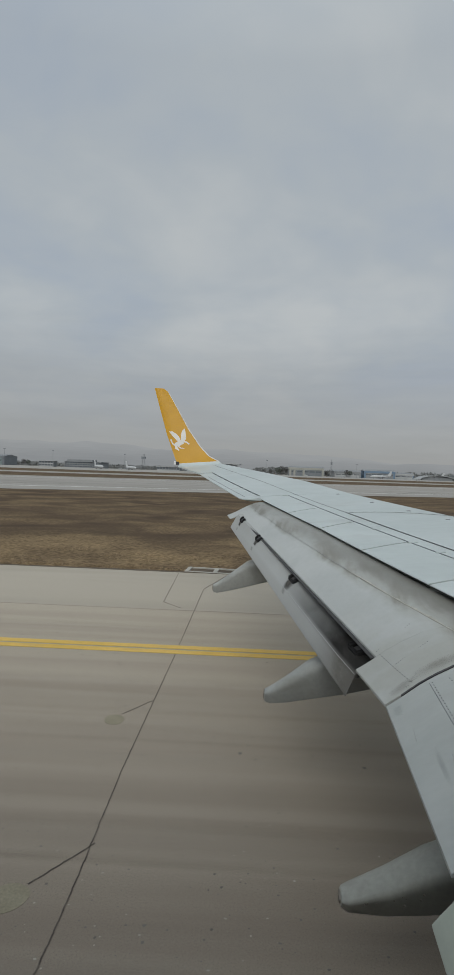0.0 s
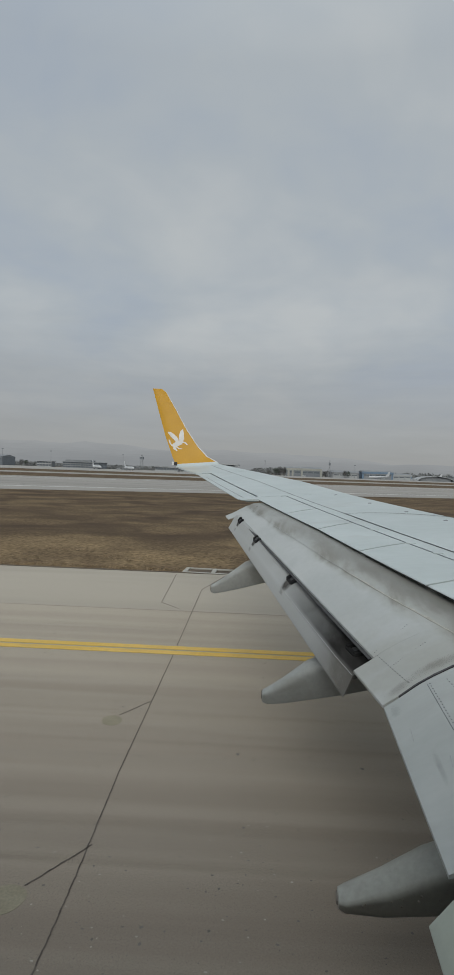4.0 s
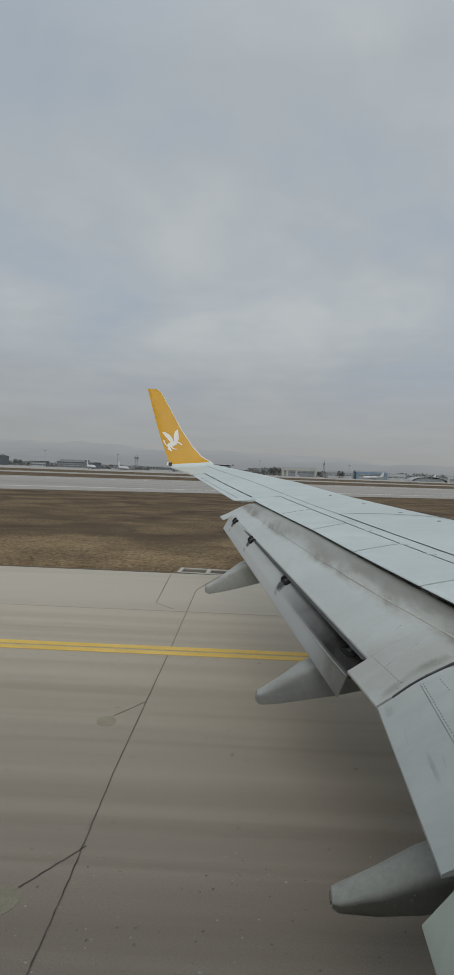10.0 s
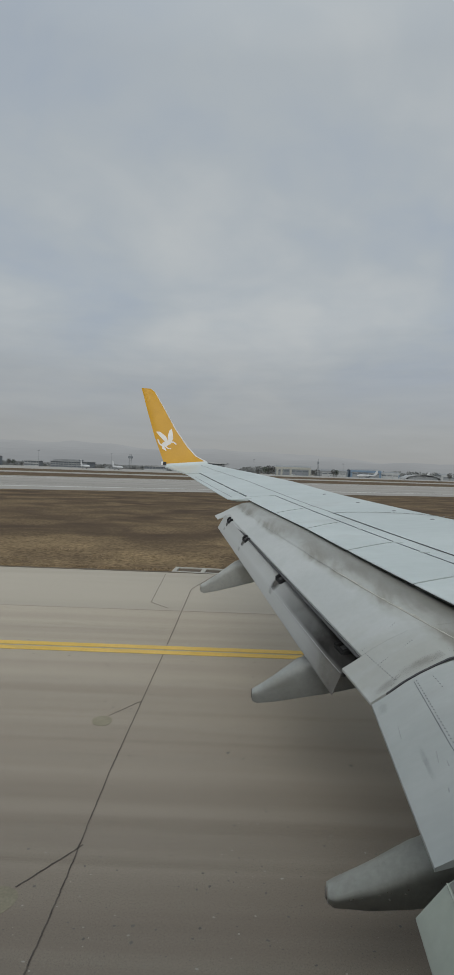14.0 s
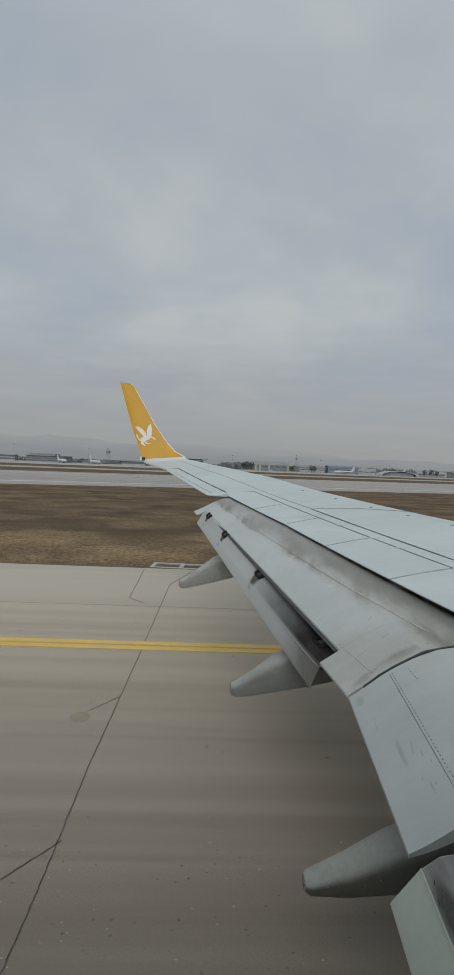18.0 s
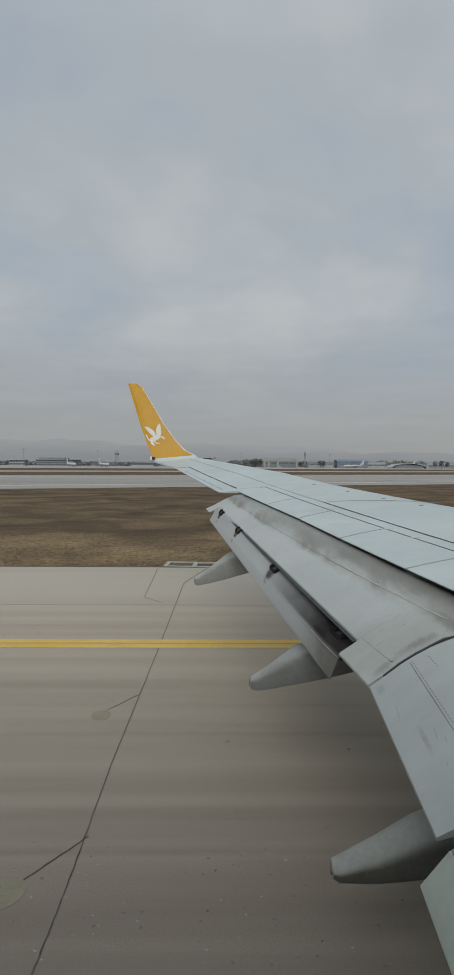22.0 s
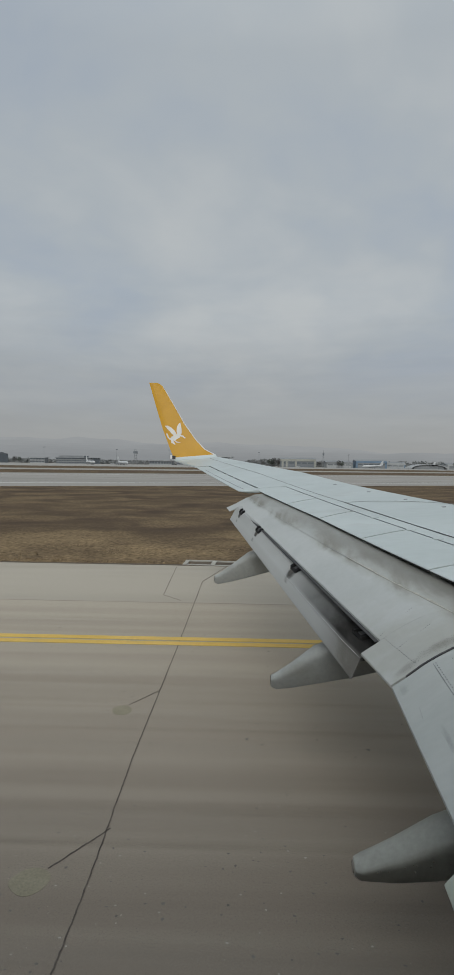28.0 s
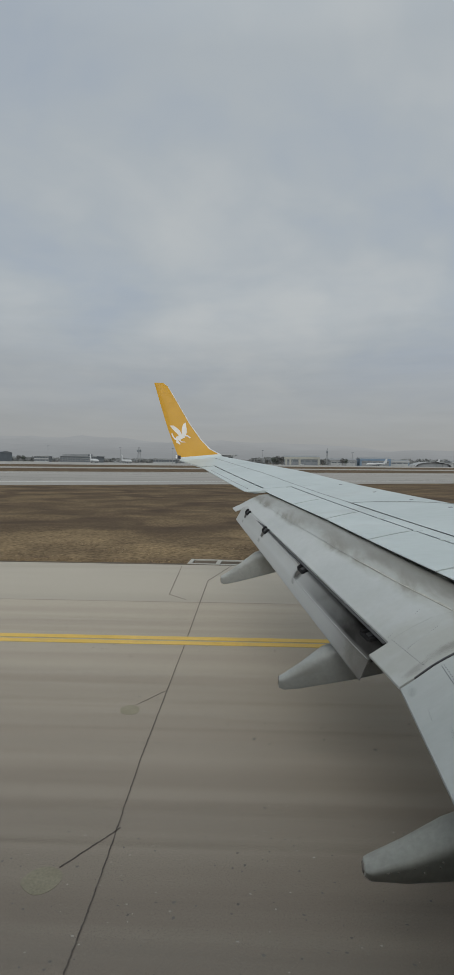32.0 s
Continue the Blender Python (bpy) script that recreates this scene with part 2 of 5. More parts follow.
M_SHOULDER = surface("shoulder_concrete", (0.408, 0.37, 0.308), (0.442, 0.403, 0.338), scale=0.4, fine=24.0, rough=0.9, bump=0.1, grit=0.07,
                     stretch=(0.1, 1.0, 1.0), stain=(0.36, 0.328, 0.277), stain_scale=0.5, stain_at=(0.5, 0.8), bump_scale=40.0, even_grit=True, specular=0.2)
M_ASPHALT = surface("dark_asphalt", (0.075, 0.073, 0.072), (0.1, 0.098, 0.095), scale=0.4, fine=30.0, rough=0.9, bump=0.3, grit=0.2, stretch=(0.3, 1, 1))
M_RUNWAY = surface("runway_asphalt", (0.325, 0.311, 0.287), (0.365, 0.35, 0.325), scale=0.05, fine=3.0, rough=0.9, bump=0.1, grit=0.06,
                   stretch=(0.08, 1.0, 1.0), stain=(0.26, 0.249, 0.232), stain_scale=0.12, stain_at=(0.5, 0.75), specular=0.1)
M_CRACK = surface("tar_sealed_crack", (0.03, 0.03, 0.03), (0.05, 0.05, 0.05), scale=2.0, rough=0.7, bump=0.2)
M_LINE_YELLOW = surface("yellow_road_paint", (0.62, 0.41, 0.075), (0.69, 0.47, 0.115), scale=1.2, fine=40.0, rough=0.75, bump=0.1, grit=0.14,
                        stretch=(0.5, 1, 1), stain=(0.5, 0.36, 0.13), stain_scale=2.2, stain_at=(0.58, 0.8))
M_FINE_CRACK = surface("fine_sealed_crack", (0.075, 0.062, 0.05), (0.14, 0.118, 0.097), scale=9.0, rough=0.8, bump=0.1)
M_MORTAR = surface("ochre_mortar", (0.245, 0.222, 0.158), (0.29, 0.263, 0.19), scale=4.0, fine=40.0, rough=0.9, bump=0.2, grit=0.15)
M_HOLD_BLACK = surface("black_road_paint", (0.035, 0.034, 0.036), (0.055, 0.054, 0.055), scale=0.8, fine=24.0, rough=0.8, bump=0.15, grit=0.2)
M_HOLD_YELLOW = surface("bright_yellow_road_paint", (0.62, 0.43, 0.03), (0.68, 0.48, 0.045), scale=1.5, fine=30.0, rough=0.7, bump=0.1, grit=0.1, stain=(0.45, 0.32, 0.06), stain_scale=2.5, stain_at=(0.6, 0.8))
M_JOINT_FAINT = surface("faint_filled_joint", (0.25, 0.222, 0.186), (0.31, 0.277, 0.233), scale=0.8, rough=0.85, bump=0.0)
M_JOINT = surface("filled_joint", (0.17, 0.157, 0.137), (0.225, 0.208, 0.182), scale=0.5, rough=0.85, bump=0.1)
M_SPOT = surface("dark_tar_spot", (0.135, 0.121, 0.104), (0.18, 0.163, 0.142), scale=4.0, rough=0.8, bump=0.0)
M_PALE_STONE = surface("pale_stone_chip", (0.33, 0.3, 0.25), (0.4, 0.37, 0.31), scale=4.0, rough=0.9, bump=0.0)
M_LINE_FADED = surface("worn_yellow_paint", (0.33, 0.27, 0.16), (0.4, 0.33, 0.18), scale=1.5, fine=40.0, rough=0.8, bump=0.1)
M_LINE_WHITE = surface("white_road_paint", (0.6, 0.6, 0.58), (0.7, 0.7, 0.68), scale=1.0, fine=30.0, rough=0.75, bump=0.1, grit=0.1)
M_GRASS = surface("dry_winter_grass", (0.145, 0.105, 0.064), (0.265, 0.193, 0.11), scale=0.24, fine=6.0, rough=0.95, bump=0.8, grit=0.5,
                  stretch=(0.9, 1.0, 1.0), spread=(0.38, 0.64), stain=(0.078, 0.057, 0.041), stain_scale=0.2, stain_at=(0.45, 0.66), bump_scale=4.0, specular=0.05, even_grit=True,
                  tone_fade=(23.5, 31.0, 0.5))
M_BLADE = surface("dry_grass_blades", (0.29, 0.208, 0.115), (0.2, 0.145, 0.085), scale=0.12, fine=3.0, rough=0.95, bump=0.0, grit=0.3,
                  stretch=(0.3, 1, 1), spread=(0.42, 0.6))
M_KERB = surface("pale_concrete_frame", (0.36, 0.345, 0.305), (0.44, 0.425, 0.38), scale=1.5, fine=20.0, rough=0.85, bump=0.2)
M_SOIL = surface("bare_soil_edge", (0.085, 0.067, 0.048), (0.13, 0.1, 0.07), scale=1.0, fine=8.0, rough=1.0, bump=0.5)
M_APRON = surface("far_apron_concrete", (0.33, 0.32, 0.3), (0.37, 0.36, 0.335), scale=0.02, fine=0.5, rough=0.9, bump=0.0, grit=0.05, specular=0.1)
# Distance mist goes into these far base colours: darks lifted, whites dulled.
M_CLAD_DARK = surface("dark_blue_cladding", (0.15, 0.168, 0.185), (0.175, 0.193, 0.21), scale=0.1, fine=1.0, rough=0.6, bump=0.0)
M_CLAD_GREY = surface("grey_cladding", (0.2, 0.212, 0.222), (0.24, 0.253, 0.262), scale=0.1, fine=1.0, rough=0.6, bump=0.0)
M_CLAD_WHITE = surface("white_cladding", (0.33, 0.342, 0.347), (0.38, 0.392, 0.397), scale=0.1, fine=1.0, rough=0.6, bump=0.0)
M_JET = surface("mist_dulled_white_aircraft_paint", (0.47, 0.485, 0.495), (0.54, 0.555, 0.565), scale=0.2, rough=0.6, bump=0.0, grit=0.02)
M_CLAD_BLUE = surface("blue_cladding", (0.135, 0.2, 0.275), (0.165, 0.23, 0.31), scale=0.1, fine=1.0, rough=0.6, bump=0.0)
M_CLAD_GREEN = surface("grey_green_door", (0.17, 0.22, 0.225), (0.21, 0.26, 0.26), scale=0.2, fine=1.0, rough=0.55, bump=0.0)
M_CREAM = surface("cream_plaster", (0.29, 0.292, 0.265), (0.34, 0.342, 0.31), scale=0.1, fine=1.0, rough=0.8, bump=0.0)
M_GLASS_FAR = surface("window_glass", (0.11, 0.125, 0.14), (0.14, 0.155, 0.17), scale=0.3, rough=0.12, bump=0.0, grit=0.0)
M_BARK = surface("grey_bark", (0.17, 0.16, 0.145), (0.21, 0.2, 0.18), scale=1.0, rough=0.95, bump=0.1)
M_TWIG = surface("bare_twigs", (0.115, 0.116, 0.112), (0.145, 0.145, 0.14), scale=0.5, rough=0.95, bump=0.0)
# Woodland colour paled to imitate haze over the distance.
M_WOOD = surface("misty_woodland", (0.185, 0.192, 0.19), (0.215, 0.222, 0.22), scale=0.02, rough=1.0, bump=0.0, grit=0.05)
M_EVERGREEN = surface("dark_evergreen", (0.085, 0.1, 0.085), (0.11, 0.125, 0.105), scale=0.5, rough=0.95, bump=0.0)


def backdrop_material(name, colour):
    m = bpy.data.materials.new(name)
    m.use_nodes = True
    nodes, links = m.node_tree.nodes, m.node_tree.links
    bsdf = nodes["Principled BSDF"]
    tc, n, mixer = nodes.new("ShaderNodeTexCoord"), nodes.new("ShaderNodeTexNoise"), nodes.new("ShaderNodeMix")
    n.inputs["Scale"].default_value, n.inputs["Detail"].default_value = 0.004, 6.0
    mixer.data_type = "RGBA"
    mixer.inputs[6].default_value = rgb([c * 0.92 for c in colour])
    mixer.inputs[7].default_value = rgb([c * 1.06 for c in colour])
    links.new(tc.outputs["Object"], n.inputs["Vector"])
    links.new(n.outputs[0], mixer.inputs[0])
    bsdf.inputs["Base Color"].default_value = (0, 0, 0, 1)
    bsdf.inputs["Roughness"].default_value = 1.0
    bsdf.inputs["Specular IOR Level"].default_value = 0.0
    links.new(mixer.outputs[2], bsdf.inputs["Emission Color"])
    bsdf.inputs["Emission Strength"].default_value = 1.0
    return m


def soot_material(name, colour, strength):
    """A smear that thins out towards its own rim."""
    m = bpy.data.materials.new(name)
    m.use_nodes = True
    nodes, links = m.node_tree.nodes, m.node_tree.links
    bsdf = nodes["Principled BSDF"]
    bsdf.inputs["Base Color"].default_value = rgb(colour)
    bsdf.inputs["Roughness"].default_value = 0.7
    tc, mp, ln, n, mul, rim = (nodes.new("ShaderNode" + k) for k in ("TexCoord", "Mapping", "VectorMath", "TexNoise", "Math", "MapRange"))
    mp.inputs["Location"].default_value, mp.inputs["Scale"].default_value = (-1.0, -1.0, 0.0), (2.0, 2.0, 0.0)
    links.new(tc.outputs["Generated"], mp.inputs[0])
    ln.operation = "LENGTH"
    links.new(mp.outputs[0], ln.inputs[0])
    rim.interpolation_type = "SMOOTHSTEP"
    rim.inputs[1].default_value, rim.inputs[2].default_value, rim.inputs[3].default_value, rim.inputs[4].default_value = 0.1, 1.0, strength, 0.0
    links.new(ln.outputs["Value"], rim.inputs[0])
    n.inputs["Scale"].default_value, n.inputs["Detail"].default_value = 9.0, 6.0
    links.new(tc.outputs["Object"], n.inputs["Vector"])
    mul.operation, mul.use_clamp = "MULTIPLY", True
    links.new(rim.outputs[0], mul.inputs[0])
    links.new(n.outputs[0], mul.inputs[1])
    links.new(mul.outputs[0], bsdf.inputs["Alpha"])
    return m


M_SOOT = soot_material("soot_smear", (0.06, 0.056, 0.05), 1.9)
M_RUB = soot_material("faint_rub_mark", (0.28, 0.29, 0.29), 0.32)
M_DIRT = soot_material("brown_grime_smear", (0.22, 0.205, 0.165), 0.5)


def streak_material(name, colour, strength):
    """A long tyre streak: faint, broken up along its length, fading to both sides."""
    m = soot_material(name, colour, strength)
    nodes = m.node_tree.nodes
    nodes["Mapping"].inputs["Scale"].default_value = (0.0, 2.0, 0.0)
    nodes["Mapping"].inputs["Location"].default_value = (0.0, -1.0, 0.0)
    nodes["Principled BSDF"].inputs["Roughness"].default_value = 0.9
    nodes["Principled BSDF"].inputs["Specular IOR Level"].default_value = 0.2
    stretch = nodes.new("ShaderNodeMapping")
    stretch.inputs["Scale"].default_value = (0.05, 0.6, 1.0)
    m.node_tree.links.new(nodes["Texture Coordinate"].outputs["Object"], stretch.inputs[0])
    m.node_tree.links.new(stretch.outputs[0], nodes["Noise Texture"].inputs["Vector"])
    return m


M_STREAK = streak_material("tyre_streak", (0.14, 0.126, 0.107), 0.115)
M_STREAK_PALE = streak_material("pale_worn_lane", (0.42, 0.39, 0.34), 0.16)


def flap_material(name):
    """Pale flap paint with brown grime gathered along the lap of its upper skin, darker from there to the spoilers (UV:
    span in tens of metres, chord from the lap).
    """
    m = bpy.data.materials.new(name)
    m.use_nodes = True
    nodes, links = m.node_tree.nodes, m.node_tree.links
    bsdf = nodes["Principled BSDF"]
    uv, tc, axes = nodes.new("ShaderNodeUVMap"), nodes.new("ShaderNodeTexCoord"), nodes.new("ShaderNodeSeparateXYZ")
    uv.uv_map = "span_chord"
    links.new(uv.outputs[0], axes.inputs[0])

    def noise_at(scale, detail, stretch):
        mp, n = nodes.new("ShaderNodeMapping"), nodes.new("ShaderNodeTexNoise")
        mp.inputs["Scale"].default_value = stretch
        n.inputs["Scale"].default_value, n.inputs["Detail"].default_value, n.inputs["Distortion"].default_value = scale, detail, 0.4
        links.new(tc.outputs["Object"], mp.inputs[0])
        links.new(mp.outputs[0], n.inputs["Vector"])
        return n.outputs[0]

    def math_node(op, a, b, clamp=False):
        n = nodes.new("ShaderNodeMath")
        n.operation, n.use_clamp = op, clamp
        for socket, v in zip(n.inputs, (a, b)):
            if isinstance(v, float):
                socket.default_value = v
            else:
                links.new(v, socket)
        return n.outputs[0]

    def streaky_wide():
        return noise_at(1.3, 5.0, (0.7, 2.0, 1.0))

    def soft(value, lo, hi, a=0.0, b=1.0):
        r = nodes.new("ShaderNodeMapRange")
        r.interpolation_type = "SMOOTHSTEP"
        for k, v in enumerate((lo, hi, a, b)):
            r.inputs[k + 1].default_value = v
        links.new(value, r.inputs[0])
        return r.outputs[0]

    def blend(a, b, factor):
        n = nodes.new("ShaderNodeMix")
        n.data_type = "RGBA"
        for socket, v in ((n.inputs[0], factor), (n.inputs[6], a), (n.inputs[7], b)):
            if isinstance(v, tuple):
                socket.default_value = v
            else:
                links.new(v, socket)
        return n.outputs[2]

    span, chord = axes.outputs[0], axes.outputs[1]
    broad, patchy, fine = noise_at(1.1, 4.0, (1.0, 1.0, 1.0)), noise_at(2.6, 6.0, (1.5, 0.8, 1.0)), noise_at(16.0, 4.0, (1.0, 1.0, 1.0))
    wobble = math_node("MULTIPLY_ADD", patchy, 0.16)
    wobble.node.inputs[2].default_value = -0.08
    v = math_node("ADD", chord, wobble)
    col = blend(rgb((0.395, 0.418, 0.416)), rgb((0.43, 0.452, 0.45)), soft(broad, 0.35, 0.65))
    col = blend(col, rgb((0.345, 0.352, 0.325)), math_node("MULTIPLY", soft(span, 0.62, 0.45, 0.0, 0.75), soft(streaky_wide(), 0.35, 0.62)))
    inboard = soft(span, 1.02, 0.5, 0.25, 1.0)
    streaky = noise_at(1.7, 6.0, (2.4, 0.7, 1.0))
    band = math_node("MULTIPLY", soft(v, 0.35, 0.52), soft(streaky, 0.3, 0.6, 0.25, 1.0))
    band = math_node("MULTIPLY", band, inboard)
    col = blend(col, rgb((0.25, 0.245, 0.205)), math_node("MULTIPLY", band, 0.7))
    col = blend(col, rgb((0.285, 0.283, 0.262)), math_node("MULTIPLY", soft(v, 0.43, 0.58), soft(streaky, 0.3, 0.65, 0.15, 0.7)))
    dark = math_node("MULTIPLY", soft(streaky, 0.45, 0.7), math_node("MULTIPLY", soft(v, 0.38, 0.5), soft(v, 0.85, 0.55)))
    col = blend(col, rgb((0.14, 0.132, 0.105)), math_node("MULTIPLY", dark, 0.75))
    # olive-grey deepens from the lap towards the spoilers, most at the inboard end
    col = blend(col, rgb((0.16, 0.158, 0.14)), math_node("MULTIPLY", soft(v, 0.5, 0.76, 0.0, 0.9), soft(span, 0.95, 0.5, 0.35, 1.0)))
    speck = nodes.new("ShaderNodeVectorMath")
    speck.operation = "SCALE"
    links.new(col, speck.inputs[0])
    links.new(soft(fine, 0.2, 0.8, 0.975, 1.025), speck.inputs[3])
    links.new(speck.outputs[0], bsdf.inputs["Base Color"])
    links.new(soft(patchy, 0.3, 0.7, 0.4, 0.55), bsdf.inputs["Roughness"])
    bump = nodes.new("ShaderNodeBump")
    bump.inputs["Strength"].default_value, bump.inputs["Distance"].default_value = 0.012, 0.02
    links.new(fine, bump.inputs["Height"])
    links.new(bump.outputs[0], bsdf.inputs["Normal"])
    return m


def aft_flap_material(name):
    """Flap paint that darkens with exhaust soot and painted slot shade towards the inboard end of its upper face (UV:
    span in tens of metres, chord).
    """
    m = flap_material(name)
    nodes, links = m.node_tree.nodes, m.node_tree.links
    axes = nodes["Separate XYZ"]
    grain = nodes["Noise Texture.001"]

    def soft(value, lo, hi, a=0.0, b=1.0):
        r = nodes.new("ShaderNodeMapRange")
        r.interpolation_type = "SMOOTHSTEP"
        for k, v in enumerate((lo, hi, a, b)):
            r.inputs[k + 1].default_value = v
        links.new(value, r.inputs[0])
        return r.outputs[0]

    def times(a, b):
        n = nodes.new("ShaderNodeMath")
        n.operation = "MULTIPLY"
        links.new(a, n.inputs[0])
        links.new(b, n.inputs[1])
        return n.outputs[0]

    # Soot is deepened to near-black to paint in the shade of the slot.
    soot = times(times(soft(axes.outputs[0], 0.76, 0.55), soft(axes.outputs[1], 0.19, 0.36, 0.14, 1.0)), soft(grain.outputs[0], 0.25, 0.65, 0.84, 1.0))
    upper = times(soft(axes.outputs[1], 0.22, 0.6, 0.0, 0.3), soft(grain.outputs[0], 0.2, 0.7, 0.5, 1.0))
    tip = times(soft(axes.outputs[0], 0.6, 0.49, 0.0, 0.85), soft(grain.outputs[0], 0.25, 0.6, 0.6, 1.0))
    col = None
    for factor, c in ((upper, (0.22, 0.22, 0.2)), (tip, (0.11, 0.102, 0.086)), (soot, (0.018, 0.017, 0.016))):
        n = nodes.new("ShaderNodeMix")
        n.data_type = "RGBA"
        n.inputs[6].default_value = rgb((0.385, 0.4, 0.4))
        if col:
            links.new(col, n.inputs[6])
        n.inputs[7].default_value = rgb(c)
        links.new(factor, n.inputs[0])
        col = n.outputs[2]
    bsdf = nodes["Principled BSDF"]
    links.new(col, bsdf.inputs["Base Color"])
    links.new(soft(axes.outputs[0], 0.76, 0.55, 0.45, 0.9), bsdf.inputs["Roughness"])
    bsdf.inputs["Specular IOR Level"].default_value = 0.2
    return m


M_FLAP_SKIN = flap_material("flap_paint_with_lap_grime")
M_AFT_SKIN = aft_flap_material("flap_paint_with_soot_and_slot_shade")


# ---------------------------------------------------------------- mesh helpers
def thing(name, at, label, category, group="", kind=""):
    ob = new(name)
    ob.location = at
    return tagged(ob, label, category, group, kind)


def part(name, bm, material, parent, label=""):
    """One mesh object under a thing or a part; the mesh is given in world coordinates."""
    me = bpy.data.meshes.new(name)
    bmesh.ops.recalc_face_normals(bm, faces=bm.faces)
    bm.to_mesh(me)
    bm.free()
    me.materials.append(material)
    ob = new(name, me)
    if parent:
        bpy.context.view_layer.update()
        ob.parent = parent
        ob.matrix_parent_inverse = parent.matrix_world.inverted()
    return tagged(ob, label)


def smooth(ob, angle=40):
    for p in ob.data.polygons:
        p.use_smooth = True
    ob.data.set_sharp_from_angle(angle=radians(angle))
    return ob


def loft(sections, cap=True, bm=None):
    """A closed skin through sections, each a closed ring of points with the same count."""
    bm = bm or bmesh.new()
    rings = [[bm.verts.new(p) for p in s] for s in sections]
    n = len(rings[0])
    for a, b in zip(rings, rings[1:]):
        for i in range(n):
            bm.faces.new((a[i], a[(i + 1) % n], b[(i + 1) % n], b[i]))
    if cap:
        bm.faces.new(rings[0])
        bm.faces.new(list(reversed(rings[-1])))
    return bm


def plate(lines, thick, bm=None, taper=True):
    """A slab whose top runs through lines (lists of points of one count, first point at the thin trailing edge)."""
    rings = []
    for line in lines:
        m = len(line)
        low = [Vector(p) - Vector((0, 0, thick * (0.18 + 0.82 * min(1.0, 2.0 * i / (m - 1)) if taper else 1.0))) for i, p in enumerate(line)]
        rings.append([Vector(p) for p in line] + low[::-1])
    return loft(rings, bm=bm)


def box(bm, x0, x1, y0, y1, z0, z1):
    vs = [bm.verts.new(p) for p in ((x0, y0, z0), (x1, y0, z0), (x1, y1, z0), (x0, y1, z0), (x0, y0, z1), (x1, y0, z1), (x1, y1, z1), (x0, y1, z1))]
    for f in ((0, 3, 2, 1), (4, 5, 6, 7), (0, 1, 5, 4), (1, 2, 6, 5), (2, 3, 7, 6), (3, 0, 4, 7)):
        bm.faces.new([vs[i] for i in f])
    return bm


def boxed(x0, x1, y0, y1, z0, z1):
    return box(bmesh.new(), x0, x1, y0, y1, z0, z1)


def strip(points, width, height, bm=None, up=Vector((0, 0, 1))):
    """A thin flat bar laid along points."""
    bm = bm or bmesh.new()
    pts = [Vector(p) for p in points]
    rings = []
    for i, p in enumerate(pts):
        d = (pts[min(i + 1, len(pts) - 1)] - pts[max(i - 1, 0)]).normalized()
        side = d.cross(up).normalized() * width / 2
        rings.append([p - side, p + side, p + side + up * height, p - side + up * height])
    return loft(rings, bm=bm)


def tube(a, b, r0, r1, n=8, bm=None):
    a, b = Vector(a), Vector(b)
    d = (b - a).normalized()
    u = d.orthogonal().normalized()
    v = d.cross(u)
    ring = lambda c, r: [c + (u * math.cos(k * math.tau / n) + v * math.sin(k * math.tau / n)) * r for k in range(n)]
    return loft([ring(a, r0), ring(b, r1)], bm=bm)


def lerp(a, b, k):
    return a + (b - a) * k


def along(table, y):
    """Linear reading of x in a table of (y, x)."""
    table = sorted(table)
    for (y0, x0), (y1, x1) in zip(table, table[1:]):
        if y <= y1 or (y1, x1) == table[-1]:
            return x0 + (x1 - x0) * (y - y0) / (y1 - y0)


# ---------------------------------------------------------------- ground
def sheet(name, corners, z, material, label, category, thickness=0.0):
    bm = bmesh.new()
    top = [bm.verts.new((x, y, z)) for x, y in corners]
    bm.faces.new(top)
    if thickness:
        low = [bm.verts.new((x, y, z - thickness)) for x, y in corners]
        for i in range(len(top)):
            j = (i + 1) % len(top)
            bm.faces.new((top[i], low[i], low[j], top[j]))
    return tagged(part(name, bm, material, None), label, category, kind="structure")


sheet("ground", [(-4900, -4900), (4900, -4900), (4900, 4900), (-4900, 4900)], -0.06, M_GRASS, "flat airfield of dry brown winter grass", "ground")
# the taxiway runs at a slight angle to the aircraft, which is just straightening up on it
LANE = 0.078


def laid(ob):
    ob.matrix_basis = Matrix.Rotation(LANE, 4, "Z") @ ob.matrix_basis
    return ob


laid(sheet("taxiway", [(-170, -16), (240, -16), (240, 14.35), (-170, 14.35)], 0.0, M_PAVE, "grey-brown concrete taxiway, painted darker towards the aircraft for its shade", "taxiway", 0.3))
laid(sheet("pavement", [(-170, 14.36), (240, 14.36), (240, 19.72), (-170, 19.72)], -0.004, M_SHOULDER, "paler concrete shoulder along the taxiway edge", "pavement", 0.3))
# rounded nose of the grass, where the taxiway leaves the runway
nose = [(-62 + 9 * math.cos(a), 27 + 10.5 * math.sin(a)) for a in [math.radians(-60 - 20 * k) for k in range(11)]]
laid(sheet("pavement", [(-57.5, 19.73)] + nose[:1] + nose[1:] + [(-58, 66), (-170, 30), (-170, 19.73)], -0.02, M_SHOULDER, "wide concrete junction where the taxiway leaves the runway", "pavement"))

# the runway and the strips beyond it run at an angle to the taxiway
TILT = 0.5
RUN_DIR = Vector((1, TILT, 0)).normalized()


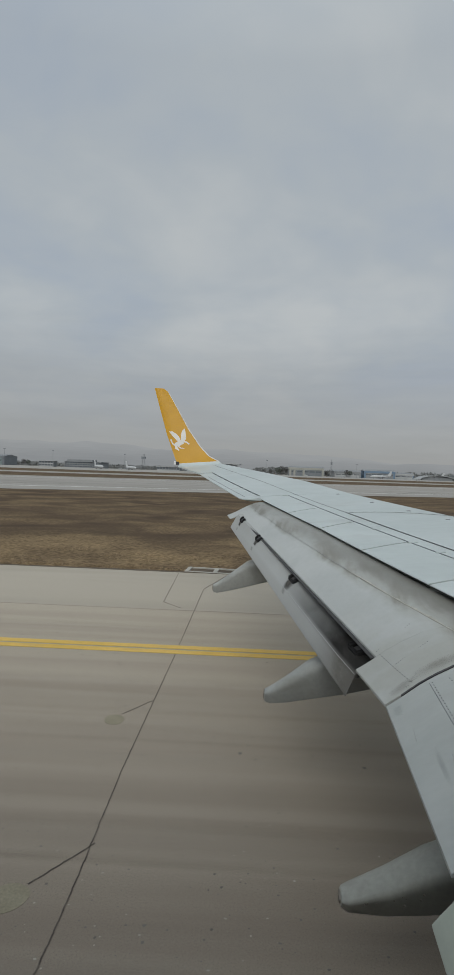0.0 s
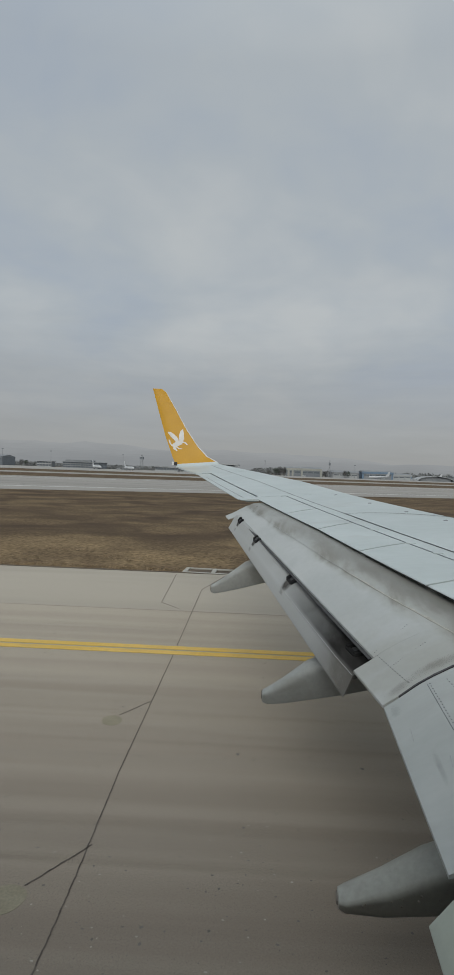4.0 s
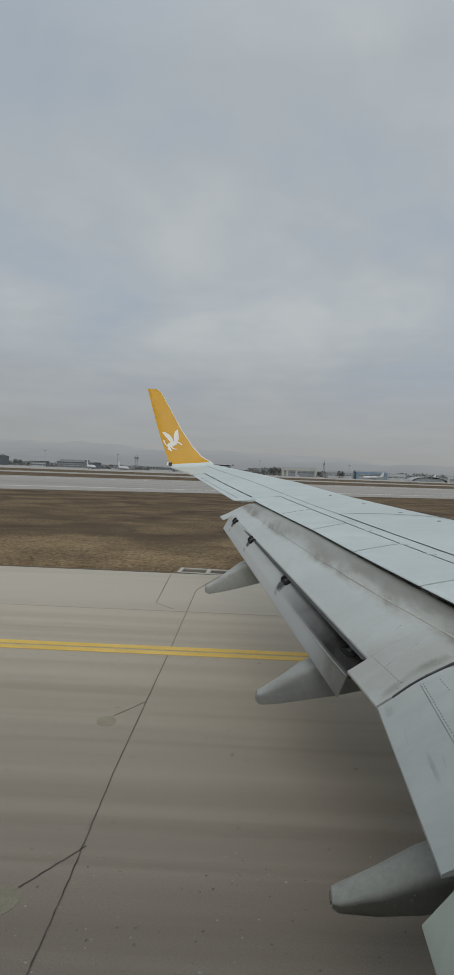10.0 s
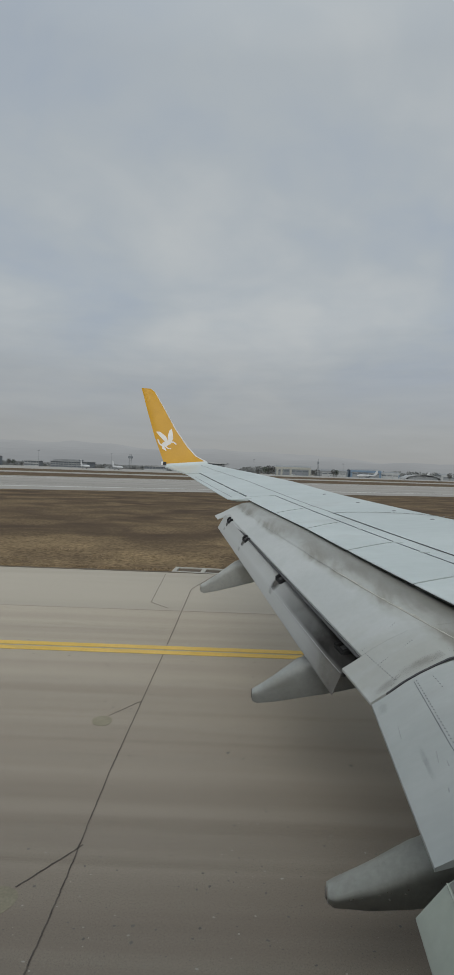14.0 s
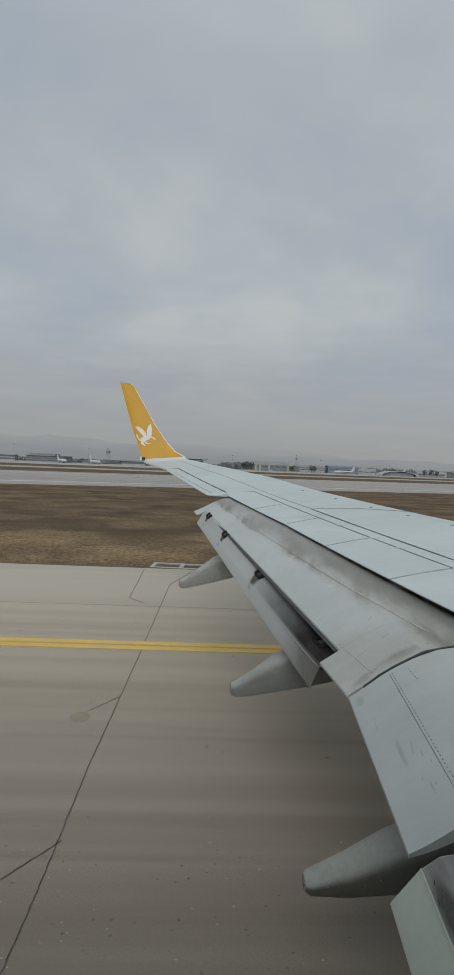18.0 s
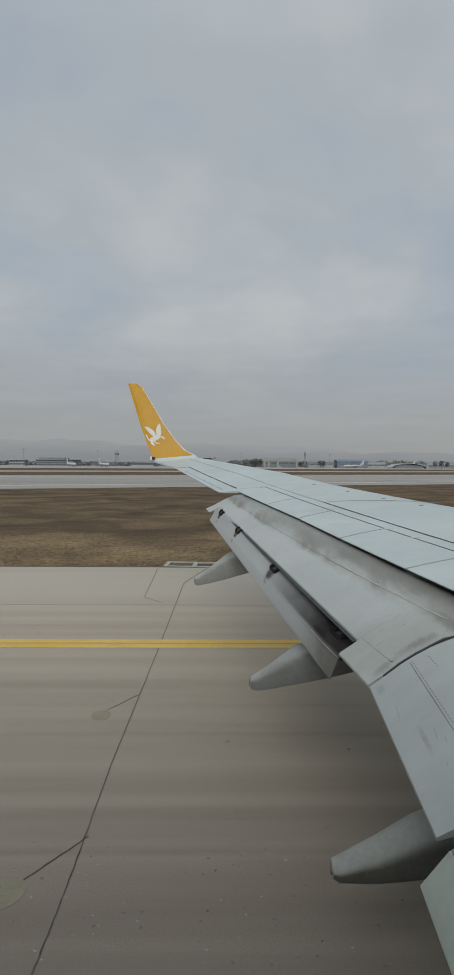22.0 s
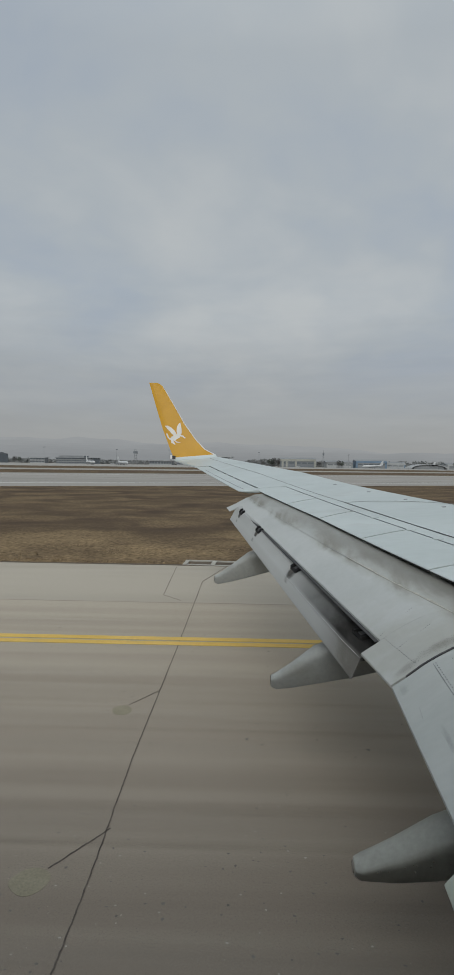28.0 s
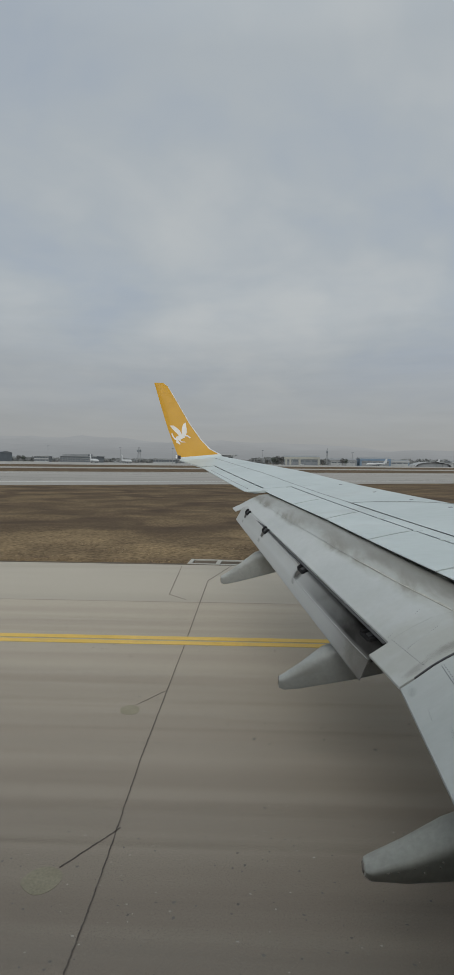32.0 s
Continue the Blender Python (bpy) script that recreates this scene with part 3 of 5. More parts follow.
def far_band(name, c0, c1, z, material, label, category, reach=1500):
    return sheet(name, [(-reach, c0 - reach * TILT), (reach, c0 + reach * TILT), (reach, c1 + reach * TILT), (-reach, c1 - reach * TILT)], z, material, label, category)


far_band("runway", 97, 208, -0.03, M_RUNWAY, "long grey asphalt runway beyond the grass", "runway")
far_band("road", 290, 345, -0.02, M_APRON, "pale concrete parallel taxiway in the distance", "taxiway")
far_band("apron", 520, 1250, -0.02, M_APRON, "wide pale concrete apron before the buildings", "apron")


def far_line(c, width, label):
    bm = strip([Vector((x, c + x * TILT, -0.026)) for x in (-900, 900)], width, 0.006)
    tagged(part("road_marking", bm, M_LINE_WHITE, None), label, "road marking", kind="structure")


far_line(112, 0.9, "white painted runway edge line")
far_line(186, 0.9, "white painted runway edge line")


def marking(points, width, material, label, z=0.004):
    bm = strip([Vector((x, y, z)) for x, y in points], width, 0.004)
    return tagged(part("road_marking", bm, material, None), label, "road marking", kind="structure")


for y, w in ((3.3, 0.018), (-2.1, 0.018), (14.36, 0.02)):
    laid(marking([(x, y + 0.012 * math.sin(x * 0.31)) for x in range(-170, 241, 5)], w, M_JOINT_FAINT, "faint longitudinal joint in the taxiway concrete", 0.0))
for y in (11.03, 11.33):
    laid(marking([(x, y) for x in range(-50, 241, 5)], 0.22, M_LINE_YELLOW, "yellow double taxiway edge line, slightly worn"))
    bend = [(-50 - 20 * math.sin(a), y + 20 - (20 - y + 11.2) * math.cos(a)) for a in [math.radians(6 * k) for k in range(22)]]
    laid(marking(bend, 0.2, M_LINE_YELLOW, "yellow double line curving round the grass nose"))


# ---------------------------------------------------------------- the aircraft
airliner = thing("airliner", (0, -1.5, 0), "light grey jet airliner with a yellow winglet on the taxiway", "aircraft")


def top_z(x, y):
    """Upper surface of the wing."""
    return 2.22 + 0.062 * y + 0.0032 * y * y + 0.09 * (x + 0.92 + 0.355 * (y - 11))


def on_top(x, y, up=0.0):
    return Vector((x, y, top_z(x, y) + up))


HINGE = [(0.4, 4.86), (11.21, 0.03)]
SPOILER_TE = [(4.2, 2.16), (5.2, 1.77), (7.17, 1.03), (8.46, 0.55), (9.39, 0.15), (10.97, -0.52)]
AILERON_HINGE = [(11.16, -0.53), (14.49, -2.0)]
AILERON_TE = [(11.01, -0.92), (14.42, -2.37)]
CREST = [(0.4, 8.2), (8.55, 2.85), (9.42, 2.3), (10.87, 1.41), (12.63, 0.47), (14.19, -0.64), (15.9, -1.95)]


def wing_ring(y, rear, rear_thick):
    crest = along(CREST, y)
    thick = 0.13 + 0.033 * (15.9 - y)
    pts = [on_top(lerp(rear, crest, k / 8), y) for k in range(9)]
    zc = top_z(crest, y)
    nose = 0.10 + 0.012 * (15.9 - y)
    for dx, dz in ((0.55, -0.12), (0.9, -0.35), (1.0, -0.62), (0.8, -0.9), (0.2, -1.05)):
        pts.append(Vector((crest + nose * dx * 1.6, y, zc + dz * thick)))
    zr = top_z(rear, y)
    for k in range(1, 5):
        x = lerp(crest, rear, k / 4)
        pts.append(Vector((x, y, lerp(zc - 1.05 * thick, zr - rear_thick, (k / 4) ** 0.8))))
    return pts


def wing_panel(name, ys, rear_table, rear_thick, label):
    return smooth(part(name, loft([wing_ring(y, along(rear_table, y), rear_thick) for y in ys]), M_WING, airliner, label), 50)


wing_panel("wing", [0.4, 3, 5, 7, 8.55, 9.42, 10.2, 10.87, 11.18], HINGE, 0.16, "light grey painted wing with panel seams")
wing_panel("outer_wing", [11.185, 12.0, 12.63, 13.4, 14.19, 14.5], AILERON_HINGE, 0.09, "light grey outer wing ahead of the aileron")
wing_panel("wing_tip", [14.505, 15.0, 15.5, 15.9], [(14.5, -2.39), (15.9, -3.28)], 0.035, "light grey wing tip")

# fixed trailing panel between spoilers and aileron
part("tip_panel", plate([[on_top(lerp(x0, x1, k / 3), y) for k in range(4)] for y, x0, x1 in ((10.99, -0.88, -0.02), (11.17, -0.95, -0.06))], 0.06), M_WING, airliner)

# spoilers, all retracted
SP_TE_Y = (10.96, 9.59, 8.42, 7.16, 5.79, 4.5)
SP_HINGE_Y = (11.15, 9.88, 8.74, 7.46, 6.06, 4.75)
for i in range(5):
    lines = []
    for k in range(5):
        f = lerp(0.012, 0.988, k / 4)
        yt, yh = lerp(SP_TE_Y[i], SP_TE_Y[i + 1], f), lerp(SP_HINGE_Y[i], SP_HINGE_Y[i + 1], f)
        a, b = Vector((along(SPOILER_TE, yt), yt)), Vector((along(HINGE, yh) - 0.014, yh))
        lines.append([on_top(*a.lerp(b, j / 4), 0.006 * math.sin(math.pi * j / 4)) for j in range(5)])
    sp = smooth(part("spoiler", plate(lines, 0.05), M_WING, airliner, "flat retracted grey spoiler panel"))
    # Added dark wall closes the gap under the spoiler and stands for its shadow.
    part("cove_wall", loft([[line[0] + Vector(o) for o in ((0.5, 0, -0.06), (0.54, 0, -0.06), (0.6, 0, -0.42), (0.56, 0, -0.42))] for line in lines]), M_FLAP_COVE, sp, "added dark wall giving the shade behind the spoiler")
    # Black strip imitates the shadow line below the spoiler's trailing edge.
    part("edge_seal", strip([line[0] + Vector((0.03, 0, -0.028)) for line in lines], 0.03, 0.012), M_GAP, sp, "black strip painted for the shadow under the edge")

# aileron with its tab
lines = [[on_top(*Vector((along(AILERON_TE, y), y)).lerp(Vector((along(AILERON_HINGE, y) - 0.02, y)), j / 4)) for j in range(5)] for y in [lerp(11.05, 14.42, k / 6) for k in range(7)]]
aileron = smooth(part("aileron", plate(lines, 0.07), M_WING, airliner, "grey aileron at the outer trailing edge"))


def seam(points, width, material, parent, name="seam", up=0.001, height=0.003):
    return part(name, strip(points, width, height), material, parent)


for k in range(7):
    a, b = k / 7 + 0.012, (k + 1) / 7 - 0.012
    seam([on_top(lerp(-2.02, -0.53, lerp(a, b, q / 2)), lerp(14.45, 11.2, lerp(a, b, q / 2)), 0.001) for q in range(3)], 0.036, M_GAP, airliner, "hinge_gap")
seam([on_top(lerp(-2.05, -0.85, k / 6), lerp(13.9, 11.2, k / 6), 0.001) for k in range(7)], 0.012, M_SEAM, aileron, "tab_seam")
seam([on_top(-2.37 + 0.37 * k, 14.45 + 0.04 * k, 0.001) for k in (0, 0.5, 1)], 0.02, M_SEAM, airliner)
LINE_A = [(15.82, -2.22), (12.91, -0.58), (10.3, 0.63), (9.34, 1.10), (6.74, 2.27), (3.0, 3.95)]
seam([on_top(along(LINE_A, y), y, 0.001) for y in [lerp(15.7, 9.4, k / 14) for k in range(15)]], 0.014, M_SEAM, airliner)
seam([on_top(along(LINE_A, y), y, 0.001) for y in [lerp(9.38, 3.0, k / 14) for k in range(15)]], 0.035, M_GAP, airliner, "hinge_gap")
seam([on_top(along(HINGE, y) + 0.004, y, 0.001) for y in [lerp(11.15, 4.7, k / 14) for k in range(15)]], 0.018, M_SEAM, airliner)
seam([on_top(lerp(1.1, 2.89, k / 8) + 0.0, 9.39 - 0.72 * (k / 8) ** 2, 0.002) for k in range(9)], 0.012, M_SEAM, airliner)
for y in (7.2, 7.9, 8.6, 9.3, 10.1, 11.0):
    part("fastener_plate", plate([[on_top(along(CREST, y) - 0.30 + dx, y + dy, 0.004) for dx in (0, 0.03, 0.06)] for dy in (0, 0.05)], 0.006, taper=False), M_SEAM, airliner)
for y in (5.4, 6.0, 6.9, 7.4, 8.2):
    part("hinge_cover", plate([[on_top(along(HINGE, y) - 0.04 + dx, y + dy, 0.008) for dx in (0, 0.06, 0.12)] for dy in (0, 0.05)], 0.012, taper=False), M_WING, airliner)


# winglet: (y, trailing x, trailing z, leading x, leading z)
WINGLET = [(15.905, -3.31, 4.03, -2.02, 4.15), (16.0, -3.41, 4.22, -2.33, 4.30), (16.1, -3.53, 4.48, -2.62, 4.58), (16.28, -3.74, 4.93, -3.03, 5.10),
           (16.58, -4.03, 5.66, -3.49, 5.80), (16.82, -4.27, 6.30, -3.86, 6.34), (16.88, -4.335, 6.46, -4.02, 6.45)]


def winglet_ring(s, k0, k1, thick):
    y, xt, zt, xl, zl = s
    pts_in, pts_out = [], []
    for j in range(9):
        k = lerp(k0, k1, j / 8)
        bulge = thick * math.sin(math.pi * min(1, max(0, k)) ** 0.7) + 0.004
        pts_in.append(Vector((lerp(xt, xl, k), y - bulge, lerp(zt, zl, k))))
        pts_out.append(Vector((lerp(xt, xl, k), y + bulge, lerp(zt, zl, k))))
    return pts_in + pts_out[::-1]


winglet = smooth(part("winglet", loft([winglet_ring(s, 0.0, 0.955, 0.022) for s in WINGLET]), M_YELLOW, airliner, "upswept yellow painted winglet"), 28)
smooth(part("leading_edge", loft([winglet_ring(s, 0.957, 1.0, 0.022) for s in WINGLET]), M_EDGE, winglet, "pale grey leading edge strip"), 60)
smooth(part("root_blend", loft([winglet_ring(st, 0.0, 1.0, 0.022) for st in ((15.84, -3.25, 3.935, -1.9, 4.055), (15.88, -3.28, 3.965, -1.96, 4.085), WINGLET[0])]), M_WING, winglet, "grey blend into the wing tip"), 50)
part("tail_light", boxed(-3.40, -3.345, 15.86, 15.90, 4.0, 4.10), M_WHITE, winglet, "white rear position lamp")
part("lamp_mount", boxed(-3.345, -3.25, 15.86, 15.90, 3.99, 4.09), M_GAP, winglet, "dark lamp mount")


def on_winglet(k, h, off=0.004):
    """k across the chord from the trailing edge, h up the blade, on the inboard face."""
    n = len(WINGLET) - 1
    i = min(n - 1, int(h * n))
    s = [lerp(a, b, h * n - i) for a, b in zip(WINGLET[i], WINGLET[i + 1])]
    y, xt, zt, xl, zl = s
    return Vector((lerp(xt, xl, k), y - 0.022 * math.sin(math.pi * k ** 0.7) - 0.004 - off, lerp(zt, zl, k)))


# plain white winged emblem: two swept wings over a slim body with legs
EMBLEM = (
    [(0.12, 0.555), (0.27, 0.55), (0.38, 0.525), (0.45, 0.485), (0.46, 0.45), (0.42, 0.42), (0.32, 0.415), (0.28, 0.45), (0.20, 0.505)],
    [(0.88, 0.552), (0.73, 0.54), (0.61, 0.51), (0.51, 0.468), (0.47, 0.43), (0.58, 0.418), (0.68, 0.442), (0.77, 0.487), (0.84, 0.528)],
    [(0.10, 0.385), (0.20, 0.415), (0.42, 0.432), (0.56, 0.45), (0.62, 0.475), (0.69, 0.468), (0.66, 0.447), (0.60, 0.43), (0.56, 0.412), (0.50, 0.39), (0.30, 0.37), (0.15, 0.36)],
    [(0.06, 0.47), (0.11, 0.462), (0.10, 0.42), (0.14, 0.392), (0.10, 0.38), (0.05, 0.41), (0.04, 0.45)],
    [(0.14, 0.372), (0.10, 0.34), (0.16, 0.312), (0.20, 0.29), (0.23, 0.298), (0.17, 0.333), (0.21, 0.368)],
    [(0.28, 0.372), (0.33, 0.347), (0.43, 0.337), (0.43, 0.325), (0.30, 0.332), (0.22, 0.368)],
    [(0.52, 0.407), (0.62, 0.398), (0.66, 0.373), (0.71, 0.38), (0.67, 0.41), (0.57, 0.424)],
)
for shape in EMBLEM:
    bm = bmesh.new()
    shape = [(0.02 + 0.93 * k, 0.29 + 0.86 * (h - 0.29)) for k, h in shape]
    ring = [bm.verts.new(on_winglet(k, h)) for k, h in shape]
    back = [bm.verts.new(on_winglet(k, h, 0.0)) for k, h in shape]
    bm.faces.new(ring)
    for i in range(len(ring)):
        j = (i + 1) % len(ring)
        bm.faces.new((ring[i], back[i], back[j], ring[j]))
    bmesh.ops.triangulate(bm, faces=bm.faces[:])
    part("emblem", bm, M_EMBLEM, winglet, "white winged emblem")

# flaps, extended. Sections from trailing edge to the nose under the spoilers: (x, z)
FLAP_IN = [(0.872, 2.014), (1.003, 2.112), (1.123, 2.213), (1.267, 2.31), (1.501, 2.443), (1.85, 2.515), (2.2, 2.51), (2.5, 2.44)]
FLAP_OUT = [(-1.171, 2.953), (-1.005, 3.03), (-0.90, 3.09), (-0.76, 3.165), (-0.602, 3.235), (-0.40, 3.262), (-0.15, 3.245), (0.0, 3.18)]
Y_IN, Y_OUT = 4.35, 10.85


def flap_point(y, i):
    k = (y - Y_IN) / (Y_OUT - Y_IN)
    a, f = int(min(i, 6)), i - int(min(i, 6))
    p = [lerp(lerp(FLAP_IN[a][c], FLAP_IN[a + 1][c], f), lerp(FLAP_OUT[a][c], FLAP_OUT[a + 1][c], f), k) for c in (0, 1)]
    return Vector((p[0], y, p[1]))


RIDGE = [(4.37, 4.65), (4.9, 4.45), (5.7, 4.2), (6.2, 4.07), (7.2, 3.85), (8.05, 3.65), (9.4, 3.4), (10.84, 3.2)]


def flap_skin(name, ys, start, parent, label="", thick=0.12):
    idx = [start + (7 - start) * j / 14 for j in range(15)]
    m = len(idx)
    ob = smooth(part(name, plate([[flap_point(y, i) for i in idx] for y in ys], thick), M_FLAP_SKIN, parent, label))
    uv = ob.data.uv_layers.new(name="span_chord")
    for loop in ob.data.loops:
        row, k = divmod(loop.vertex_index, 2 * m)
        i = idx[k] if k < m else idx[2 * m - 1 - k]
        uv.data[loop.index].uv = (ys[row] / 10, (i - along(RIDGE, ys[row])) / 4 + 0.5)
    return ob


CUT = 1.35
main_flap = flap_skin("outboard_flap", [lerp(4.9, 10.55, k / 24) for k in range(25)], CUT, airliner, "extended grey main flap with brown grime below the spoilers")
flap_skin("flap_end", [4.365, 4.55, 4.75, 4.898], 0.0, main_flap, "wide riveted flap end")
flap_skin("flap_tip", [10.552, 10.7, 10.85], 0.0, main_flap, "", 0.06)
fine_ys = [lerp(4.62, 6.6, k / 60) for k in range(61)]
bead = []
for k, y in enumerate(fine_ys):
    mid_i, wob = along(RIDGE, y), 0.03 * noise.noise(Vector((y * 3.0, 0, 5)))
    wide = 0.03 + 0.09 * noise.noise(Vector((y * 5.0, 2, 0))) + 0.03 * noise.noise(Vector((y * 17.0, 7, 0)))
    wide = max(0.0008, 1.3 * wide * min(1.0, (6.65 - y) / 0.8, (y - 4.58) / 0.3))
    bead.append([flap_point(y, lerp(mid_i - 0.02, mid_i + wide, j / 3) + wob) + Vector((0, 0, 0.005)) for j in range(4)])
bm = plate(bead, 0.004, taper=False)
seam([flap_point(y, along(RIDGE, y) + 0.03 * noise.noise(Vector((y * 2.5, 0, 9)))) + Vector((0, 0, 0.004)) for y in [lerp(6.5, 10.84, k / 60) for k in range(61)]], 0.006, M_SCUFF, main_flap, "skin_lap", height=0.001)
part("sealant_strip", bm, M_SEALANT, main_flap, "ragged bead of pale sealant")


def rivet_row(a, b, n, parent, r=0.0055):
    bm = bmesh.new()
    for k in range(n):
        p = a.lerp(b, k / (n - 1))
        ring = [p + Vector((math.cos(q * math.tau / 6) * r, math.sin(q * math.tau / 6) * r, 0.0)) for q in range(6)]
        loft([ring, [v + Vector((0, 0, 0.0035)) for v in ring]], bm=bm)
    return tagged(part("rivets", bm, M_RIVET, parent, "row of small dark rivet heads"), kind="stuff")


rivet_row(flap_point(4.95, 1.6), flap_point(5.08, 3.7), 17, main_flap)
rivet_row(flap_point(4.68, 1.9), flap_point(4.75, 3.6), 15, main_flap)
rivet_row(flap_point(4.89, 1.6), flap_point(4.43, 1.75), 14, main_flap)
rivet_row(flap_point(4.42, 1.8), flap_point(4.45, 4.2), 20, main_flap)
rivet_row(flap_point(4.40, 1.4), flap_point(4.42, 3.6), 18, main_flap, 0.004)

# Thin black strip drawn for the slot shadow that the main flap casts.
seam([flap_point(y, CUT) + Vector((-0.018, 0, -0.03)) for y in [lerp(4.92, 10.54, k / 16) for k in range(17)]], 0.045, M_GAP, main_flap, "edge_seal", height=0.008)

# outboard aft flap
AFT_IN = [(0.622, 1.818), (0.70, 2.025), (0.82, 2.075), (0.96, 2.108), (1.2, 2.09)]
AFT_OUT = [(-1.063, 2.749), (-1.01, 2.85), (-0.965, 2.935), (-0.915, 3.005), (-0.75, 3.04)]


def aft_point(y, i):
    k = (y - 4.95) / (10.5 - 4.95)
    a, f = int(min(i, 3)), i - int(min(i, 3))
    q = max(0.0, k) ** 0.5
    shape_in = [lerp(AFT_IN[a][c], AFT_IN[a + 1][c], f) - AFT_IN[0][c] for c in (0, 1)]
    shape_out = [lerp(AFT_OUT[a][c], AFT_OUT[a + 1][c], f) - AFT_OUT[0][c] for c in (0, 1)]
    p = [lerp(AFT_IN[0][c], AFT_OUT[0][c], k) + lerp(shape_in[c], shape_out[c], q) for c in (0, 1)]
    return Vector((p[0], y, p[1]))


aft_ys = [lerp(4.95, 10.5, k / 16) for k in range(17)]
aft_idx = [0, 0.25, 0.5, 0.75, 1.0, 1.25, 1.5, 2.0, 2.5, 3.0, 4.0]
aft_flap = smooth(part("aft_flap", plate([[aft_point(y, i) for i in aft_idx] for y in aft_ys], 0.04), M_AFT_SKIN, airliner, "grey aft flap below the main flap, with soot and painted slot shade inboard"), 30)
uv = aft_flap.data.uv_layers.new(name="span_chord")
for loop in aft_flap.data.loops:
    row, k = divmod(loop.vertex_index, 2 * len(aft_idx))
    uv.data[loop.index].uv = (aft_ys[row] / 10, (aft_idx[k] if k < len(aft_idx) else aft_idx[2 * len(aft_idx) - 1 - k]) / 4)
seam([aft_point(y, 1.0) + Vector((0, 0, 0.001)) for y in [lerp(4.96, 7.2, k / 6) for k in range(7)]], 0.005, M_SCUFF, aft_flap, "edge_strip")


def flap_hinge(y, size):
    """A black U-shaped bracket lying in the slot, with a grey arm between its cheeks."""
    drop = Vector((0, 0, 0.004))

    def cheek(y0, y1, i0, i1, lift):
        return plate([[aft_point(yy, lerp(i0, i1, k / 4)) + drop + Vector((0, 0, lift)) for k in range(5)] for yy in (y0, lerp(y0, y1, 0.5), y1)], lift + 0.012, taper=False)

    low = 2.2 if y > 6 else 2.15
    bracket = part("flap_hinge", cheek(y - size / 2, y + size / 2, low, low + 0.3, 0.012), M_BRACKET, aft_flap, "black U-shaped hinge bracket in the flap slot")
    for e in (-1, 1):
        part("cheek", cheek(y + e * size * 0.5 - size * 0.14, y + e * size * 0.5 + size * 0.14, low + 0.1, low + 1.0, 0.03), M_BRACKET, bracket)
    part("arm", cheek(y - size * 0.3, y + size * 0.3, low + 0.4, low + 1.0, 0.006), M_GAP, bracket, "dark grey arm between the cheeks")


for y, size in ((10.12, 0.15), (8.93, 0.16), (7.14, 0.17), (5.3, 0.16)):
    flap_hinge(y, size)

def smear(fn, y0, y1, i0, i1, material, parent, n=8):
    bm = bmesh.new()
    rows = [[bm.verts.new(fn(lerp(y0, y1, a / n), lerp(i0, i1, b / n)) + Vector((0, 0, 0.0025))) for b in range(n + 1)] for a in range(n + 1)]
    for a in range(n):
        for b in range(n):
            bm.faces.new((rows[a][b], rows[a + 1][b], rows[a + 1][b + 1], rows[a][b + 1]))
    return part("smear", bm, material, parent, "dark smear of soot and grime")


for y, w in ((10.1, 0.13), (8.9, 0.14), (7.1, 0.17)):
    smear(aft_point, y - w * 0.6, y + w * 0.6, 0.55, 1.0, M_DIRT, aft_flap)
    smear(aft_point, y - 0.7 * w, y + 0.9 * w, 1.45 if y > 8 else 1.0, 2.7, M_SOOT, aft_flap)
smear(aft_point, 4.96, 5.5, 0.1, 1.0, M_DIRT, aft_flap)

for y0, y1, i0, i1 in ((4.37, 4.48, 0.3, 2.2), (4.37, 4.52, 1.8, 4.2)):
    smear(flap_point, y0, y1, i0, i1, M_DIRT, main_flap)

# inboard flap behind the engine
INB_END = [(0.895, 1.89), (1.02, 1.965), (1.14, 2.06), (1.30, 2.15), (1.55, 2.26), (1.9, 2.36), (2.3, 2.36), (2.5, 2.25)]


def inb_point(y, i):
    k = (4.335 - y) / (4.335 - 2.7)
    a, f = int(min(i, 6)), i - int(min(i, 6))
    p = [lerp(lerp(FLAP_IN[a][c], FLAP_IN[a + 1][c], f), lerp(INB_END[a][c], INB_END[a + 1][c], f), k) for c in (0, 1)]
    return Vector((p[0], y, p[1]))


inb_flap = smooth(part("inboard_flap", plate([[inb_point(y, 7 * j / 10) for j in range(11)] for y in (2.7, 3.1, 3.6, 4.0, 4.335)], 0.12), M_FLAP, airliner, "smooth grey inboard flap"))
rivet_row(inb_point(4.27, 2.55), inb_point(2.75, 2.6), 40, inb_flap, 0.006)
seam([inb_point(lerp(4.28, 2.75, k / 8), 2.42 + 0.005 * k) + Vector((0, 0, 0.001)) for k in range(9)], 0.005, M_SEAM, inb_flap)
rivet_row(inb_point(4.22, 3.2), inb_point(4.05, 3.25), 5, inb_flap, 0.006)
seam([lerp(inb_point(4.335, i), flap_point(4.365, i), 0.5) + Vector((0, 0, -0.004)) for i in [0.9 + 6 * k / 12 for k in range(13)]], 0.024, M_GAP, inb_flap, "rubber_seal", height=0.01)

